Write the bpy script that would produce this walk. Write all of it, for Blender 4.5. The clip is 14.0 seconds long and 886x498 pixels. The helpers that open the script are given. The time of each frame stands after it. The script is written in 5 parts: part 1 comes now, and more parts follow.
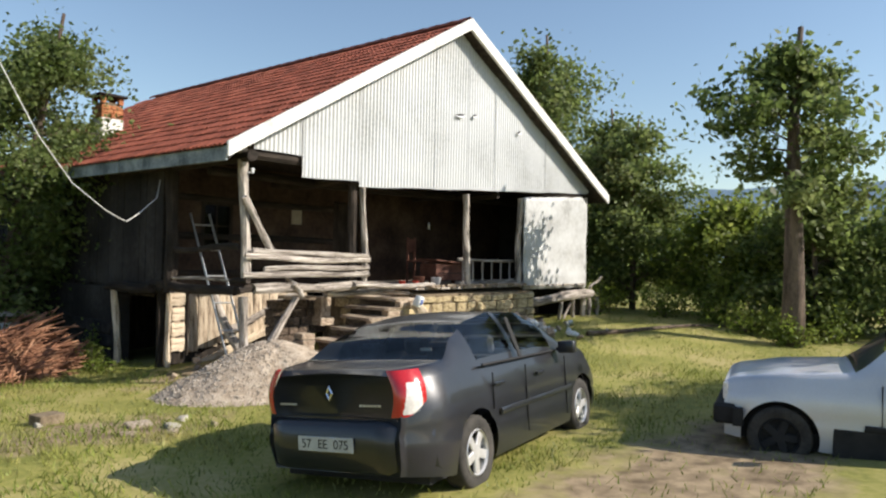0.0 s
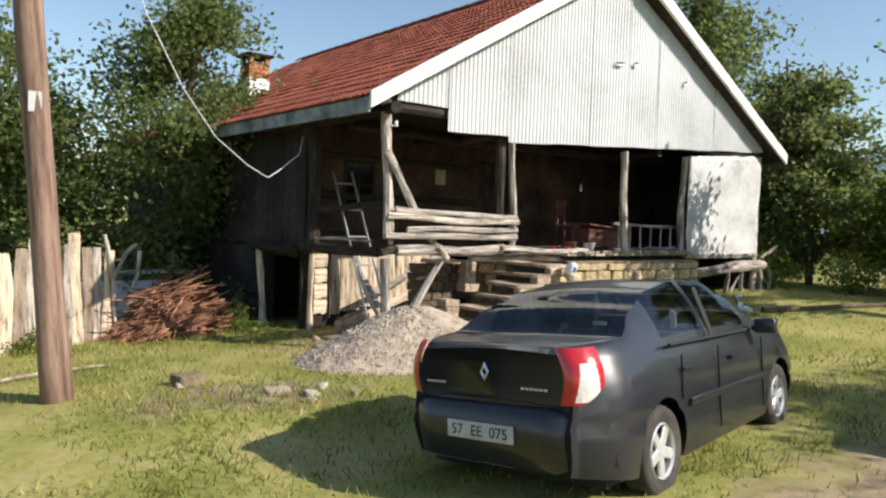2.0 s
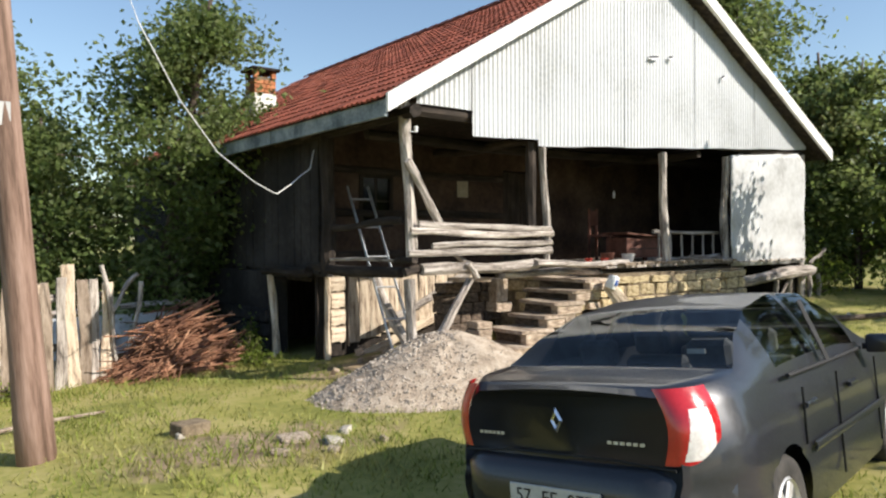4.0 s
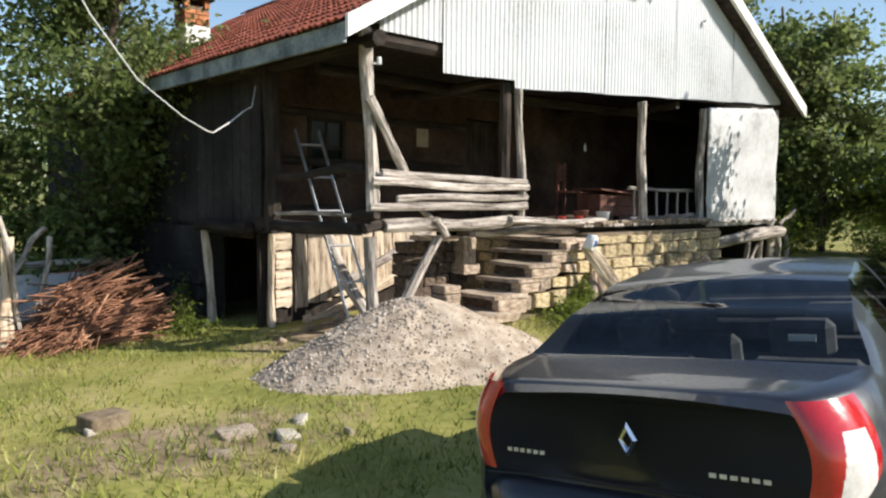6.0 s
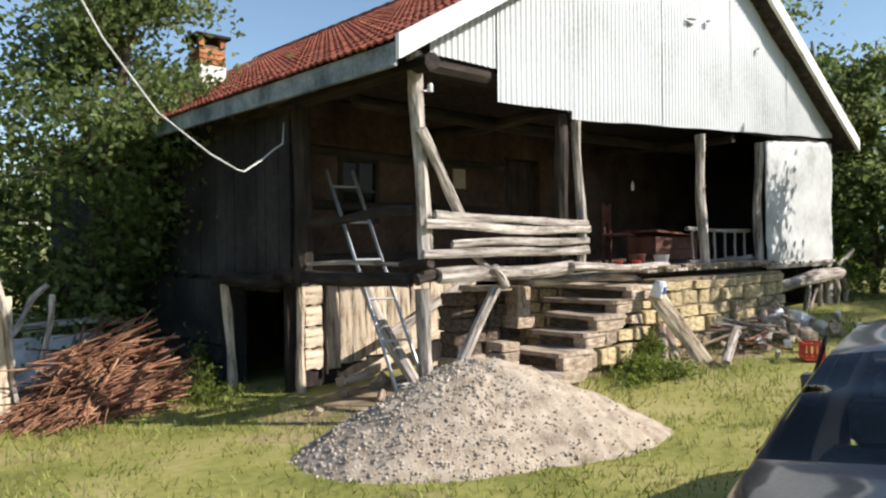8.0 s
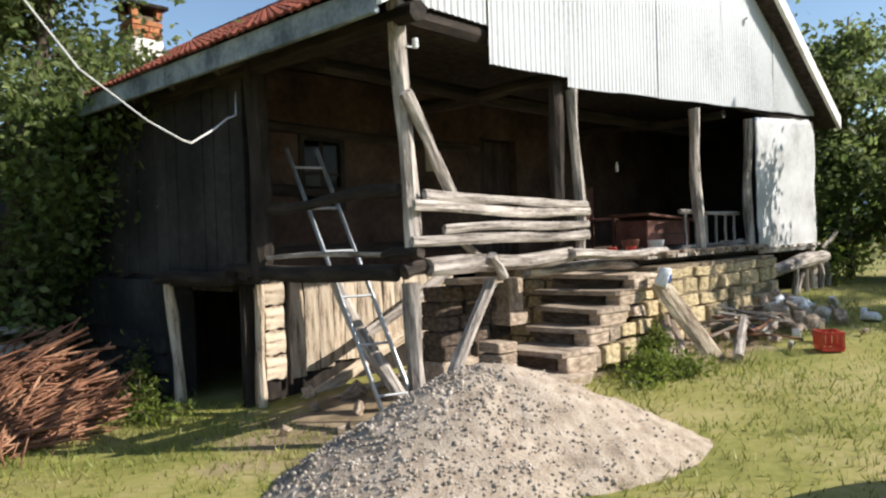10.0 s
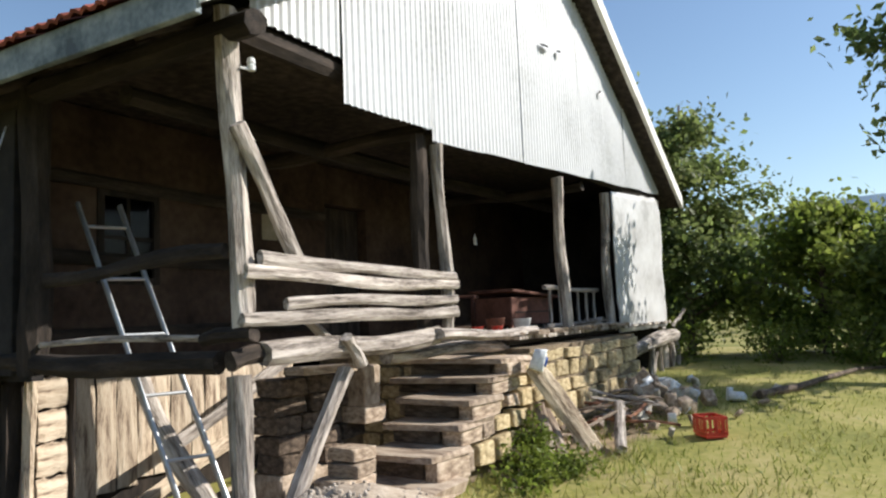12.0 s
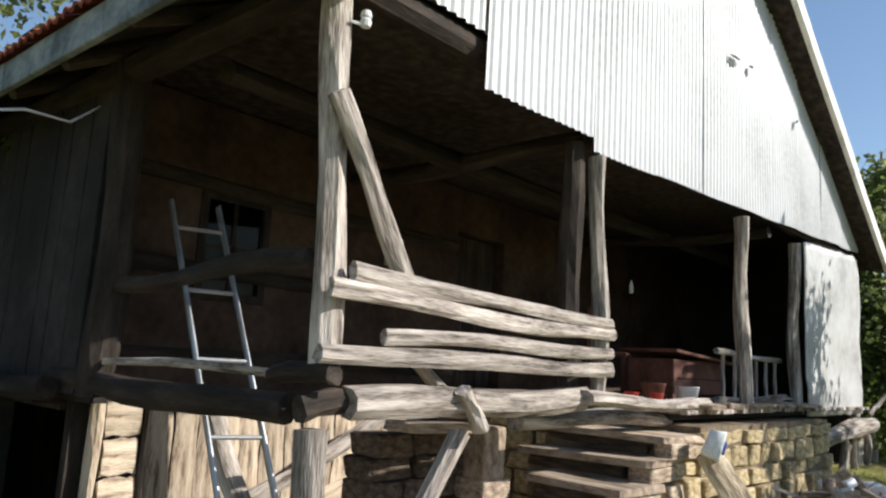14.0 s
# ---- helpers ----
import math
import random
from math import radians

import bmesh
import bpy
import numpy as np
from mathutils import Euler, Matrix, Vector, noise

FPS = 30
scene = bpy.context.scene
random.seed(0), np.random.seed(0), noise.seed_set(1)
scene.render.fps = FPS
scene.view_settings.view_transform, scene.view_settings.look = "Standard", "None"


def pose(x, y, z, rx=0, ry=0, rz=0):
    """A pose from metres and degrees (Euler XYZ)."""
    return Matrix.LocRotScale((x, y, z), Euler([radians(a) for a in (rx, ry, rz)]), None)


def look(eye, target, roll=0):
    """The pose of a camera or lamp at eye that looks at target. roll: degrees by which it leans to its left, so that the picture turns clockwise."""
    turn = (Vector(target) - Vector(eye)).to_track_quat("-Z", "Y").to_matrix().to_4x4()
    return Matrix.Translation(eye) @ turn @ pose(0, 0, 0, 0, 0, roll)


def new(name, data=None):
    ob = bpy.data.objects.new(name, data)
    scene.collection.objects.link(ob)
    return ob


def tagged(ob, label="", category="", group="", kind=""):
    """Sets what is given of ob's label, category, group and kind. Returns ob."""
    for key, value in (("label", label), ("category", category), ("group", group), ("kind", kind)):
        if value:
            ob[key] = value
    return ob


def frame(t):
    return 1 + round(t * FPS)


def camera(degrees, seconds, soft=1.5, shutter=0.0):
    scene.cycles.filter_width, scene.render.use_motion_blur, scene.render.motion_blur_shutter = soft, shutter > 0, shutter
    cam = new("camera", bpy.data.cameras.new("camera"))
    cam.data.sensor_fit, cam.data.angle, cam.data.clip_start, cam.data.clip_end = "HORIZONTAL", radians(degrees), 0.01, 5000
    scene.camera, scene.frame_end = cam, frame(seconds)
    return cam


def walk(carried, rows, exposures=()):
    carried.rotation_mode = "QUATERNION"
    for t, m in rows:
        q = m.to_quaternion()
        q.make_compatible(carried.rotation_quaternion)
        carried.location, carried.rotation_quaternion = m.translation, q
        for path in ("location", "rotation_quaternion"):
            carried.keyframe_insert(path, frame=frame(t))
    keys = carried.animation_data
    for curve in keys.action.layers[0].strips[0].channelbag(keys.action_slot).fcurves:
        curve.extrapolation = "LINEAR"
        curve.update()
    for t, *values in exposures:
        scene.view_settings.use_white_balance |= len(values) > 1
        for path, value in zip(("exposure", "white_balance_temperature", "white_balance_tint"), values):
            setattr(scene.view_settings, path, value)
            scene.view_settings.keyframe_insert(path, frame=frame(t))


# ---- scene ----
cam = camera(62.6, 14.0, soft=2.3)
PATH = [
    (0, (-5.797, -8.524, 1.922), (-4.273, -7.228, 1.941), 1.3),
    (0.5, (-5.654, -8.383, 1.902), (-4.271, -6.938, 1.917), 2.1),
    (1, (-5.595, -8.183, 1.848), (-4.227, -6.724, 1.826), -0.1),
    (1.5, (-5.445, -7.948, 1.837), (-4.183, -6.398, 1.75), -0.4),
    (2, (-5.277, -7.748, 1.817), (-4.021, -6.193, 1.739), 2.0),
    (2.5, (-5.148, -7.484, 1.808), (-3.894, -5.927, 1.746), 1.0),
    (5, (-4.547, -6.459, 1.711), (-3.324, -4.877, 1.685), -0.4),
    (5.5, (-4.404, -6.157, 1.685), (-3.131, -4.616, 1.612), 0.3),
    (6, (-4.347, -5.825, 1.701), (-2.995, -4.358, 1.56), 0.5),
    (6.5, (-4.256, -5.542, 1.701), (-2.928, -4.048, 1.634), 2.4),
    (7, (-4.183, -5.276, 1.71), (-2.759, -3.871, 1.682), 2.5),
    (7.5, (-4.184, -5.056, 1.682), (-2.725, -3.687, 1.718), -0.7),
    (8, (-4.086, -4.75, 1.675), (-2.732, -3.276, 1.665), -0.6),
    (10.5, (-3.465, -3.551, 1.607), (-1.995, -2.195, 1.579), -1.9),
    (11, (-3.223, -3.275, 1.65), (-1.768, -1.903, 1.67), -1.4),
    (11.5, (-3.01, -3.037, 1.679), (-1.323, -1.966, 1.783), 0.7),
    (12, (-2.831, -2.974, 1.577), (-1.112, -1.97, 1.761), -2.3),
    (12.5, (-2.564, -2.952, 1.554), (-0.906, -1.844, 1.712), -1.5),
    (13, (-2.303, -2.792, 1.548), (-0.688, -1.628, 1.742), -1.2),
    (13.5, (-2.074, -2.571, 1.556), (-0.675, -1.155, 1.754), -1.2),
    (14, (-1.863, -2.31, 1.583), (-0.383, -1.002, 1.897), 3.4),
]
walk(cam, [(t, look(eye, target, roll)) for t, eye, target, roll in PATH], exposures=[(0.0, 0.77, 6750, 10), (5.0, 0.88, 6600, 10), (8.0, 0.86, 6500, 10), (10.5, 0.82, 6450, 10), (14.0, 0.68, 6400, 10)])

# ---- light ----
SUN = Vector((0.68, -1.02, 0.80)).normalized()
world = bpy.data.worlds.new("world")
scene.world = world
world.use_nodes = True
wn = world.node_tree.nodes
sky = wn.new("ShaderNodeTexSky")
sky.sky_type = "NISHITA"
sky.sun_disc = False
sky.sun_elevation = math.asin(SUN.z)
sky.sun_rotation = math.atan2(SUN.x, SUN.y)
sky.air_density, sky.dust_density, sky.ozone_density = 1.1, 0.4, 2.2
wn["Background"].inputs["Strength"].default_value = 0.093
world.node_tree.links.new(sky.outputs[0], wn["Background"].inputs["Color"])
sun = new("sun", bpy.data.lights.new("sun", "SUN"))
sun.data.energy, sun.data.angle, sun.data.color = 4.05, radians(0.5), (1.0, 0.945, 0.86)
sun.matrix_world = look(SUN * 40, (0, 0, 0))


# ---- materials ----
def material(name, colours, scale=6.0, rough=0.8, bump=0.3, fine=40.0, metal=0.0, stretch=(1, 1, 1), vary=0.15, island=False, spec=0.3, coat=0.0):
    """Two-scale noise paint: colours from a ramp, grain and bump, brightness varied from piece to piece."""
    m = bpy.data.materials.new(name)
    m.use_nodes = True
    nt = m.node_tree
    n, l = nt.nodes, nt.links
    b = n["Principled BSDF"]
    co = n.new("ShaderNodeTexCoord")
    mp = n.new("ShaderNodeMapping")
    mp.inputs["Scale"].default_value = stretch
    l.new(co.outputs["Object"], mp.inputs["Vector"])
    big, small = n.new("ShaderNodeTexNoise"), n.new("ShaderNodeTexNoise")
    for node, s, d in ((big, scale, 5.0), (small, fine, 4.0)):
        node.inputs["Scale"].default_value, node.inputs["Detail"].default_value = s, d
        l.new(mp.outputs[0], node.inputs["Vector"])
    mix = n.new("ShaderNodeMath")
    mix.operation = "MULTIPLY_ADD"
    l.new(small.outputs["Fac"], mix.inputs[0])
    mix.inputs[1].default_value = 0.45
    add = n.new("ShaderNodeMath")
    add.operation = "MULTIPLY_ADD"
    l.new(big.outputs["Fac"], add.inputs[0])
    add.inputs[1].default_value, add.inputs[2].default_value = 1.0, -0.225
    l.new(add.outputs[0], mix.inputs[2])
    ramp = n.new("ShaderNodeValToRGB")
    els = ramp.color_ramp.elements
    while len(els) < len(colours):
        els.new(0.5)
    for k, c in enumerate(colours):
        els[k].position = 0.3 + 0.4 * k / max(1, len(colours) - 1)
        els[k].color = (*c, 1)
    l.new(mix.outputs[0], ramp.inputs[0])
    rnd = n.new("ShaderNodeNewGeometry" if island else "ShaderNodeObjectInfo")
    rng = n.new("ShaderNodeMapRange")
    l.new(rnd.outputs["Random Per Island" if island else "Random"], rng.inputs[0])
    rng.inputs["To Min"].default_value, rng.inputs["To Max"].default_value = 1 - vary, 1 + vary
    hsv = n.new("ShaderNodeHueSaturation")
    l.new(ramp.outputs[0], hsv.inputs["Color"])
    l.new(rng.outputs[0], hsv.inputs["Value"])
    l.new(hsv.outputs[0], b.inputs["Base Color"])
    rr = n.new("ShaderNodeMapRange")
    l.new(small.outputs["Fac"], rr.inputs[0])
    rr.inputs["To Min"].default_value, rr.inputs["To Max"].default_value = max(0.02, rough - 0.12), min(1, rough + 0.12)
    l.new(rr.outputs[0], b.inputs["Roughness"])
    b.inputs["Metallic"].default_value = metal
    b.inputs["Specular IOR Level"].default_value = spec
    b.inputs["Coat Weight"].default_value = coat
    b.inputs["Coat Roughness"].default_value = 0.06
    if bump:
        bp = n.new("ShaderNodeBump")
        bp.inputs["Strength"].default_value, bp.inputs["Distance"].default_value = bump, 0.02
        l.new(mix.outputs[0], bp.inputs["Height"])
        l.new(bp.outputs[0], b.inputs["Normal"])
    return m


def leaf_material(name, colours, through_light=0.35):
    m = material(name, colours, 1.2, 0.5, 0.0, 9.0, vary=0.45, island=True, spec=0.35)
    n, l = m.node_tree.nodes, m.node_tree.links
    b, out = n["Principled BSDF"], n["Material Output"]
    tr, mx = n.new("ShaderNodeBsdfTranslucent"), n.new("ShaderNodeMixShader")
    hsv = next(k for k in n if k.type == "HUE_SAT")
    l.new(hsv.outputs[0], tr.inputs["Color"])
    mx.inputs[0].default_value = through_light
    l.new(b.outputs[0], mx.inputs[1])
    l.new(tr.outputs[0], mx.inputs[2])
    l.new(mx.outputs[0], out.inputs["Surface"])
    return m


def glass_material(name, tint=(0.75, 0.82, 0.82), ior=1.5):
    m = bpy.data.materials.new(name)
    m.use_nodes = True
    n, l = m.node_tree.nodes, m.node_tree.links
    out = n["Material Output"]
    n.remove(n["Principled BSDF"])
    t, g, mx, fr = n.new("ShaderNodeBsdfTransparent"), n.new("ShaderNodeBsdfGlossy"), n.new("ShaderNodeMixShader"), n.new("ShaderNodeFresnel")
    t.inputs["Color"].default_value = (*tint, 1)
    g.inputs["Roughness"].default_value = 0.03
    fr.inputs["IOR"].default_value = ior
    l.new(fr.outputs[0], mx.inputs[0])
    l.new(t.outputs[0], mx.inputs[1])
    l.new(g.outputs[0], mx.inputs[2])
    l.new(mx.outputs[0], out.inputs["Surface"])
    return m


GREYWOOD = material("weathered_wood", [(0.085, 0.068, 0.056), (0.37, 0.32, 0.278), (0.60, 0.54, 0.48)], 6, 0.85, 0.9, 34, stretch=(4, 4, 0.45), vary=0.18)
PALEWOOD = material("pale_board_wood", [(0.15, 0.10, 0.07), (0.52, 0.415, 0.305), (0.66, 0.56, 0.43)], 4, 0.85, 0.8, 26, stretch=(5, 5, 0.7), vary=0.2)
# Dark old wood, lowered further in colour for porch and underroof shade.
DARKWOOD = material("dark_shaded_old_wood", [(0.012, 0.009, 0.008), (0.030, 0.023, 0.018), (0.06, 0.045, 0.036)], 3, 0.9, 0.4, 22, stretch=(4, 4, 0.8), vary=0.3)
LOGWOOD = material("log_wood", [(0.10, 0.07, 0.05), (0.24, 0.185, 0.14), (0.36, 0.29, 0.23)], 4, 0.85, 0.6, 24, stretch=(3, 3, 0.6), vary=0.2)
POLEWOOD = material("pole_wood", [(0.10, 0.06, 0.042), (0.215, 0.135, 0.10), (0.31, 0.21, 0.165)], 2.5, 0.85, 0.4, 22, stretch=(6, 6, 0.4), vary=0.05)
# Brown mud plaster with the porch's shade put into its colour.
PLASTER = material("shaded_mud_plaster", [(0.028, 0.017, 0.013), (0.065, 0.040, 0.028), (0.10, 0.068, 0.05)], 1.6, 0.95, 0.5, 14, vary=0.05)
# Near-black base colour holds the shade of the wall turned from the sun.
SIDEWALL = material("shaded_side_wall", [(0.010, 0.009, 0.009), (0.024, 0.021, 0.020), (0.050, 0.045, 0.043)], 0.9, 0.95, 0.5, 12, vary=0.1)
TIN = material("pale_roofing_sheet", [(0.42, 0.425, 0.425), (0.54, 0.547, 0.555), (0.60, 0.607, 0.615)], 0.8, 0.5, 0.05, 20, metal=0.15, vary=0.04, spec=0.4)
TINFLAT = material("flat_tin_panel", [(0.35, 0.345, 0.335), (0.49, 0.49, 0.485), (0.57, 0.575, 0.575)], 1.6, 0.55, 0.1, 14, metal=0.1, vary=0.03)
WHITEBOARD = material("white_painted_board", [(0.55, 0.52, 0.48), (0.78, 0.76, 0.72), (0.82, 0.80, 0.77)], 3, 0.7, 0.15, 25, vary=0.06)
BLUEBOARD = material("grey_blue_fascia", [(0.09, 0.11, 0.13), (0.20, 0.235, 0.26), (0.33, 0.37, 0.40)], 3, 0.8, 0.3, 25, vary=0.08)
TILE = material("red_clay_tile", [(0.13, 0.042, 0.028), (0.255, 0.070, 0.042), (0.33, 0.115, 0.070)], 3, 0.85, 0.3, 35, vary=0.28)
TILES = material("red_clay_tile_joined", [(0.13, 0.042, 0.028), (0.255, 0.070, 0.042), (0.33, 0.115, 0.070)], 3, 0.85, 0.3, 35, vary=0.28, island=True)
STONE = material("yellow_rubble_stone", [(0.20, 0.145, 0.075), (0.44, 0.345, 0.195), (0.58, 0.485, 0.31)], 5, 0.9, 0.6, 30, vary=0.2)
STEPSTONE = material("brown_step_stone", [(0.17, 0.12, 0.085), (0.37, 0.285, 0.21), (0.54, 0.44, 0.34)], 4, 0.9, 0.7, 26, vary=0.22)
# Darker copy of the step stone; its colour carries the risers' shade.
SHADESTONE = material("shade_dark_stone", [(0.045, 0.032, 0.024), (0.11, 0.08, 0.058), (0.20, 0.15, 0.11)], 5, 0.95, 0.9, 28, vary=0.3)
STEPSLAB = material("brown_step_slab", [(0.15, 0.105, 0.075), (0.36, 0.28, 0.21), (0.52, 0.43, 0.335)], 3.5, 0.9, 0.7, 24, stretch=(1.8, 0.6, 0.12), vary=0.2)
MORTAR = material("earth_mortar", [(0.10, 0.075, 0.05), (0.19, 0.145, 0.095), (0.26, 0.205, 0.14)], 8, 0.95, 0.6, 40, vary=0.03)
GRAVEL = material("pale_gravel", [(0.27, 0.21, 0.155), (0.42, 0.34, 0.26), (0.52, 0.435, 0.345)], 9, 0.9, 0.9, 70, vary=0.05)
PEBBLE = material("pebbles", [(0.24, 0.20, 0.16), (0.39, 0.33, 0.27), (0.52, 0.455, 0.39)], 8, 0.85, 0.2, 40, vary=0.35, island=True)
CONCRETE = material("pale_concrete", [(0.30, 0.27, 0.22), (0.45, 0.41, 0.34), (0.55, 0.51, 0.44)], 6, 0.9, 0.5, 45, vary=0.1)
BRICK = material("chimney_brick", [(0.20, 0.07, 0.035), (0.38, 0.14, 0.06), (0.46, 0.21, 0.10)], 6, 0.9, 0.4, 40, vary=0.2)
WHITEWASH = material("whitewash", [(0.62, 0.60, 0.56), (0.80, 0.79, 0.76)], 5, 0.9, 0.3, 40, vary=0.03)
TWIG = material("brush_twigs", [(0.09, 0.04, 0.025), (0.23, 0.105, 0.06), (0.36, 0.20, 0.12)], 4, 0.85, 0.2, 30, vary=0.45, island=True)
BARK = material("bark", [(0.05, 0.036, 0.028), (0.12, 0.088, 0.068), (0.20, 0.15, 0.115)], 3, 0.9, 0.8, 24, stretch=(3, 3, 0.6), vary=0.1)
PAINT = material("dark_grey_car_paint", [(0.016, 0.017, 0.021), (0.026, 0.027, 0.033)], 1.5, 0.36, 0.0, 60, metal=0.25, vary=0.0, spec=0.5, coat=0.55)
SILVER = material("silver_white_car_paint", [(0.55, 0.55, 0.58), (0.64, 0.64, 0.67)], 1.5, 0.35, 0.0, 60, metal=0.2, vary=0.0, spec=0.5, coat=0.5)
BLACKTRIM = material("black_rubber", [(0.012, 0.012, 0.013), (0.028, 0.027, 0.027)], 6, 0.75, 0.1, 50, vary=0.0)
TYRE = material("dusty_tyre", [(0.03, 0.028, 0.026), (0.075, 0.068, 0.06)], 6, 0.9, 0.2, 50, vary=0.0)
ALLOY = material("alloy_rim", [(0.50, 0.49, 0.48), (0.68, 0.67, 0.66)], 6, 0.4, 0.0, 50, metal=0.5, vary=0.0)
CHROME = material("chrome", [(0.72, 0.72, 0.73), (0.82, 0.82, 0.82)], 6, 0.16, 0.0, 50, metal=1.0, vary=0.0)
ALUMINIUM = material("aluminium", [(0.38, 0.39, 0.40), (0.55, 0.56, 0.57)], 6, 0.4, 0.05, 50, metal=0.7, vary=0.0)
REDLENS = material("red_lamp_lens", [(0.38, 0.010, 0.014), (0.50, 0.018, 0.022)], 12, 0.15, 0.0, 60, vary=0.0, spec=0.6, coat=0.6)
CLEARLENS = material("clear_lamp_lens", [(0.66, 0.62, 0.60), (0.82, 0.79, 0.77)], 30, 0.15, 0.0, 60, vary=0.0, spec=0.6, coat=0.6)
PLATEWHITE = material("white_plate", [(0.40, 0.40, 0.39), (0.52, 0.52, 0.51)], 8, 0.5, 0.0, 50, vary=0.0)
INK = material("black_ink", [(0.012, 0.012, 0.012), (0.02, 0.02, 0.02)], 8, 0.6, 0.0, 50, vary=0.0)
SEAT = material("dark_seat_cloth", [(0.035, 0.035, 0.04), (0.08, 0.08, 0.085)], 8, 0.95, 0.2, 60, vary=0.0)
REDWOOD = material("reddish_chest_wood", [(0.06, 0.024, 0.017), (0.14, 0.058, 0.04), (0.20, 0.09, 0.065)], 4, 0.7, 0.3, 26, vary=0.1)
REDPLASTIC = material("red_plastic", [(0.45, 0.03, 0.02), (0.62, 0.06, 0.035)], 5, 0.4, 0.0, 40, vary=0.05, spec=0.5)
WHITEPLASTIC = material("white_plastic_film", [(0.50, 0.52, 0.54), (0.72, 0.74, 0.76), (0.80, 0.81, 0.82)], 4, 0.4, 0.3, 20, vary=0.1)
BLUEPLASTIC = material("blue_plastic", [(0.04, 0.10, 0.35), (0.07, 0.16, 0.48)], 4, 0.4, 0.1, 20, vary=0.0)
CABLE = material("pale_cable", [(0.55, 0.53, 0.50), (0.70, 0.68, 0.65)], 10, 0.6, 0.0, 40, vary=0.0)
PAPER = material("old_paper", [(0.28, 0.24, 0.18), (0.40, 0.35, 0.27)], 6, 0.9, 0.1, 40, vary=0.05)
PANE = glass_material("window_glass", (0.25, 0.30, 0.28), 1.18)
CARGLASS = glass_material("car_glass", (0.80, 0.87, 0.85))
LEAF_A = leaf_material("leaf_fresh", [(0.115, 0.165, 0.026), (0.19, 0.245, 0.045), (0.29, 0.325, 0.085)], 0.6)
LEAF_B = leaf_material("leaf_greyish", [(0.090, 0.132, 0.034), (0.158, 0.206, 0.062), (0.25, 0.285, 0.115)], 0.6)
GRASSBLADE = leaf_material("grass_blades", [(0.14, 0.185, 0.030), (0.23, 0.26, 0.052), (0.38, 0.34, 0.125)])


def ground_material():
    m = material("meadow_ground", [(0.155, 0.165, 0.036), (0.27, 0.255, 0.068), (0.39, 0.325, 0.14)], 0.9, 0.95, 0.6, 14, vary=0.0)
    n, l = m.node_tree.nodes, m.node_tree.links
    b = n["Principled BSDF"]
    hsv = next(k for k in n if k.type == "HUE_SAT")
    geo = n.new("ShaderNodeNewGeometry")
    total = None
    # worn earth where cars turn, and scuffed straw-coloured patches
    for cx, cy, rx, ry in ((-0.3, -6.3, 2.9, 1.05), (-2.5, -1.5, 1.3, 0.7), (0.6, 0.9, 1.6, 1.3), (4.6, -0.5, 2.2, 0.6)):
        sub, div, ln = n.new("ShaderNodeVectorMath"), n.new("ShaderNodeVectorMath"), n.new("ShaderNodeVectorMath")
        sub.operation, div.operation, ln.operation = "SUBTRACT", "DIVIDE", "LENGTH"
        l.new(geo.outputs["Position"], sub.inputs[0])
        sub.inputs[1].default_value = (cx, cy, 0)
        l.new(sub.outputs[0], div.inputs[0])
        div.inputs[1].default_value = (rx, ry, 50)
        l.new(div.outputs[0], ln.inputs[0])
        mr = n.new("ShaderNodeMapRange")
        l.new(ln.outputs["Value"], mr.inputs[0])
        mr.inputs["From Min"].default_value, mr.inputs["From Max"].default_value = 1.35, 0.45
        if total:
            mx = n.new("ShaderNodeMath")
            mx.operation = "MAXIMUM"
            l.new(total, mx.inputs[0])
            l.new(mr.outputs[0], mx.inputs[1])
            total = mx.outputs[0]
        else:
            total = mr.outputs[0]
    nz = n.new("ShaderNodeTexNoise")
    nz.inputs["Scale"].default_value, nz.inputs["Detail"].default_value = 2.2, 6
    l.new(geo.outputs["Position"], nz.inputs["Vector"])
    mul = n.new("ShaderNodeMath")
    mul.operation = "MULTIPLY_ADD"
    l.new(nz.outputs["Fac"], mul.inputs[0])
    mul.inputs[1].default_value = 1.8
    l.new(total, mul.inputs[2])
    edge = n.new("ShaderNodeMapRange")
    l.new(mul.outputs[0], edge.inputs[0])
    edge.inputs["From Min"].default_value, edge.inputs["From Max"].default_value = 1.25, 1.75
    earth = n.new("ShaderNodeValToRGB")
    earth.color_ramp.elements[0].color, earth.color_ramp.elements[1].color = (0.13, 0.092, 0.055, 1), (0.37, 0.28, 0.175, 1)
    earth.color_ramp.elements[0].position, earth.color_ramp.elements[1].position = 0.3, 0.65
    nf = n.new("ShaderNodeTexNoise")
    nf.inputs["Scale"].default_value, nf.inputs["Detail"].default_value = 5, 8
    l.new(geo.outputs["Position"], nf.inputs["Vector"])
    l.new(nf.outputs["Fac"], earth.inputs[0])
    mixc = n.new("ShaderNodeMix")
    mixc.data_type = "RGBA"
    l.new(edge.outputs[0], mixc.inputs["Factor"])
    l.new(hsv.outputs[0], mixc.inputs["A"])
    l.new(earth.outputs[0], mixc.inputs["B"])
    l.new(mixc.outputs["Result"], b.inputs["Base Color"])
    return m


GROUND = ground_material()
WOODS = material("far_woods", [(0.030, 0.045, 0.020), (0.055, 0.075, 0.035), (0.08, 0.10, 0.05)], 0.05, 0.95, 0.0, 0.4, vary=0.0)
# Distance haze is painted into the hills as a flat blue.
HILLS = material("haze_tinted_hills", [(0.12, 0.19, 0.26), (0.16, 0.235, 0.31)], 0.004, 1.0, 0.0, 0.05, vary=0.0)


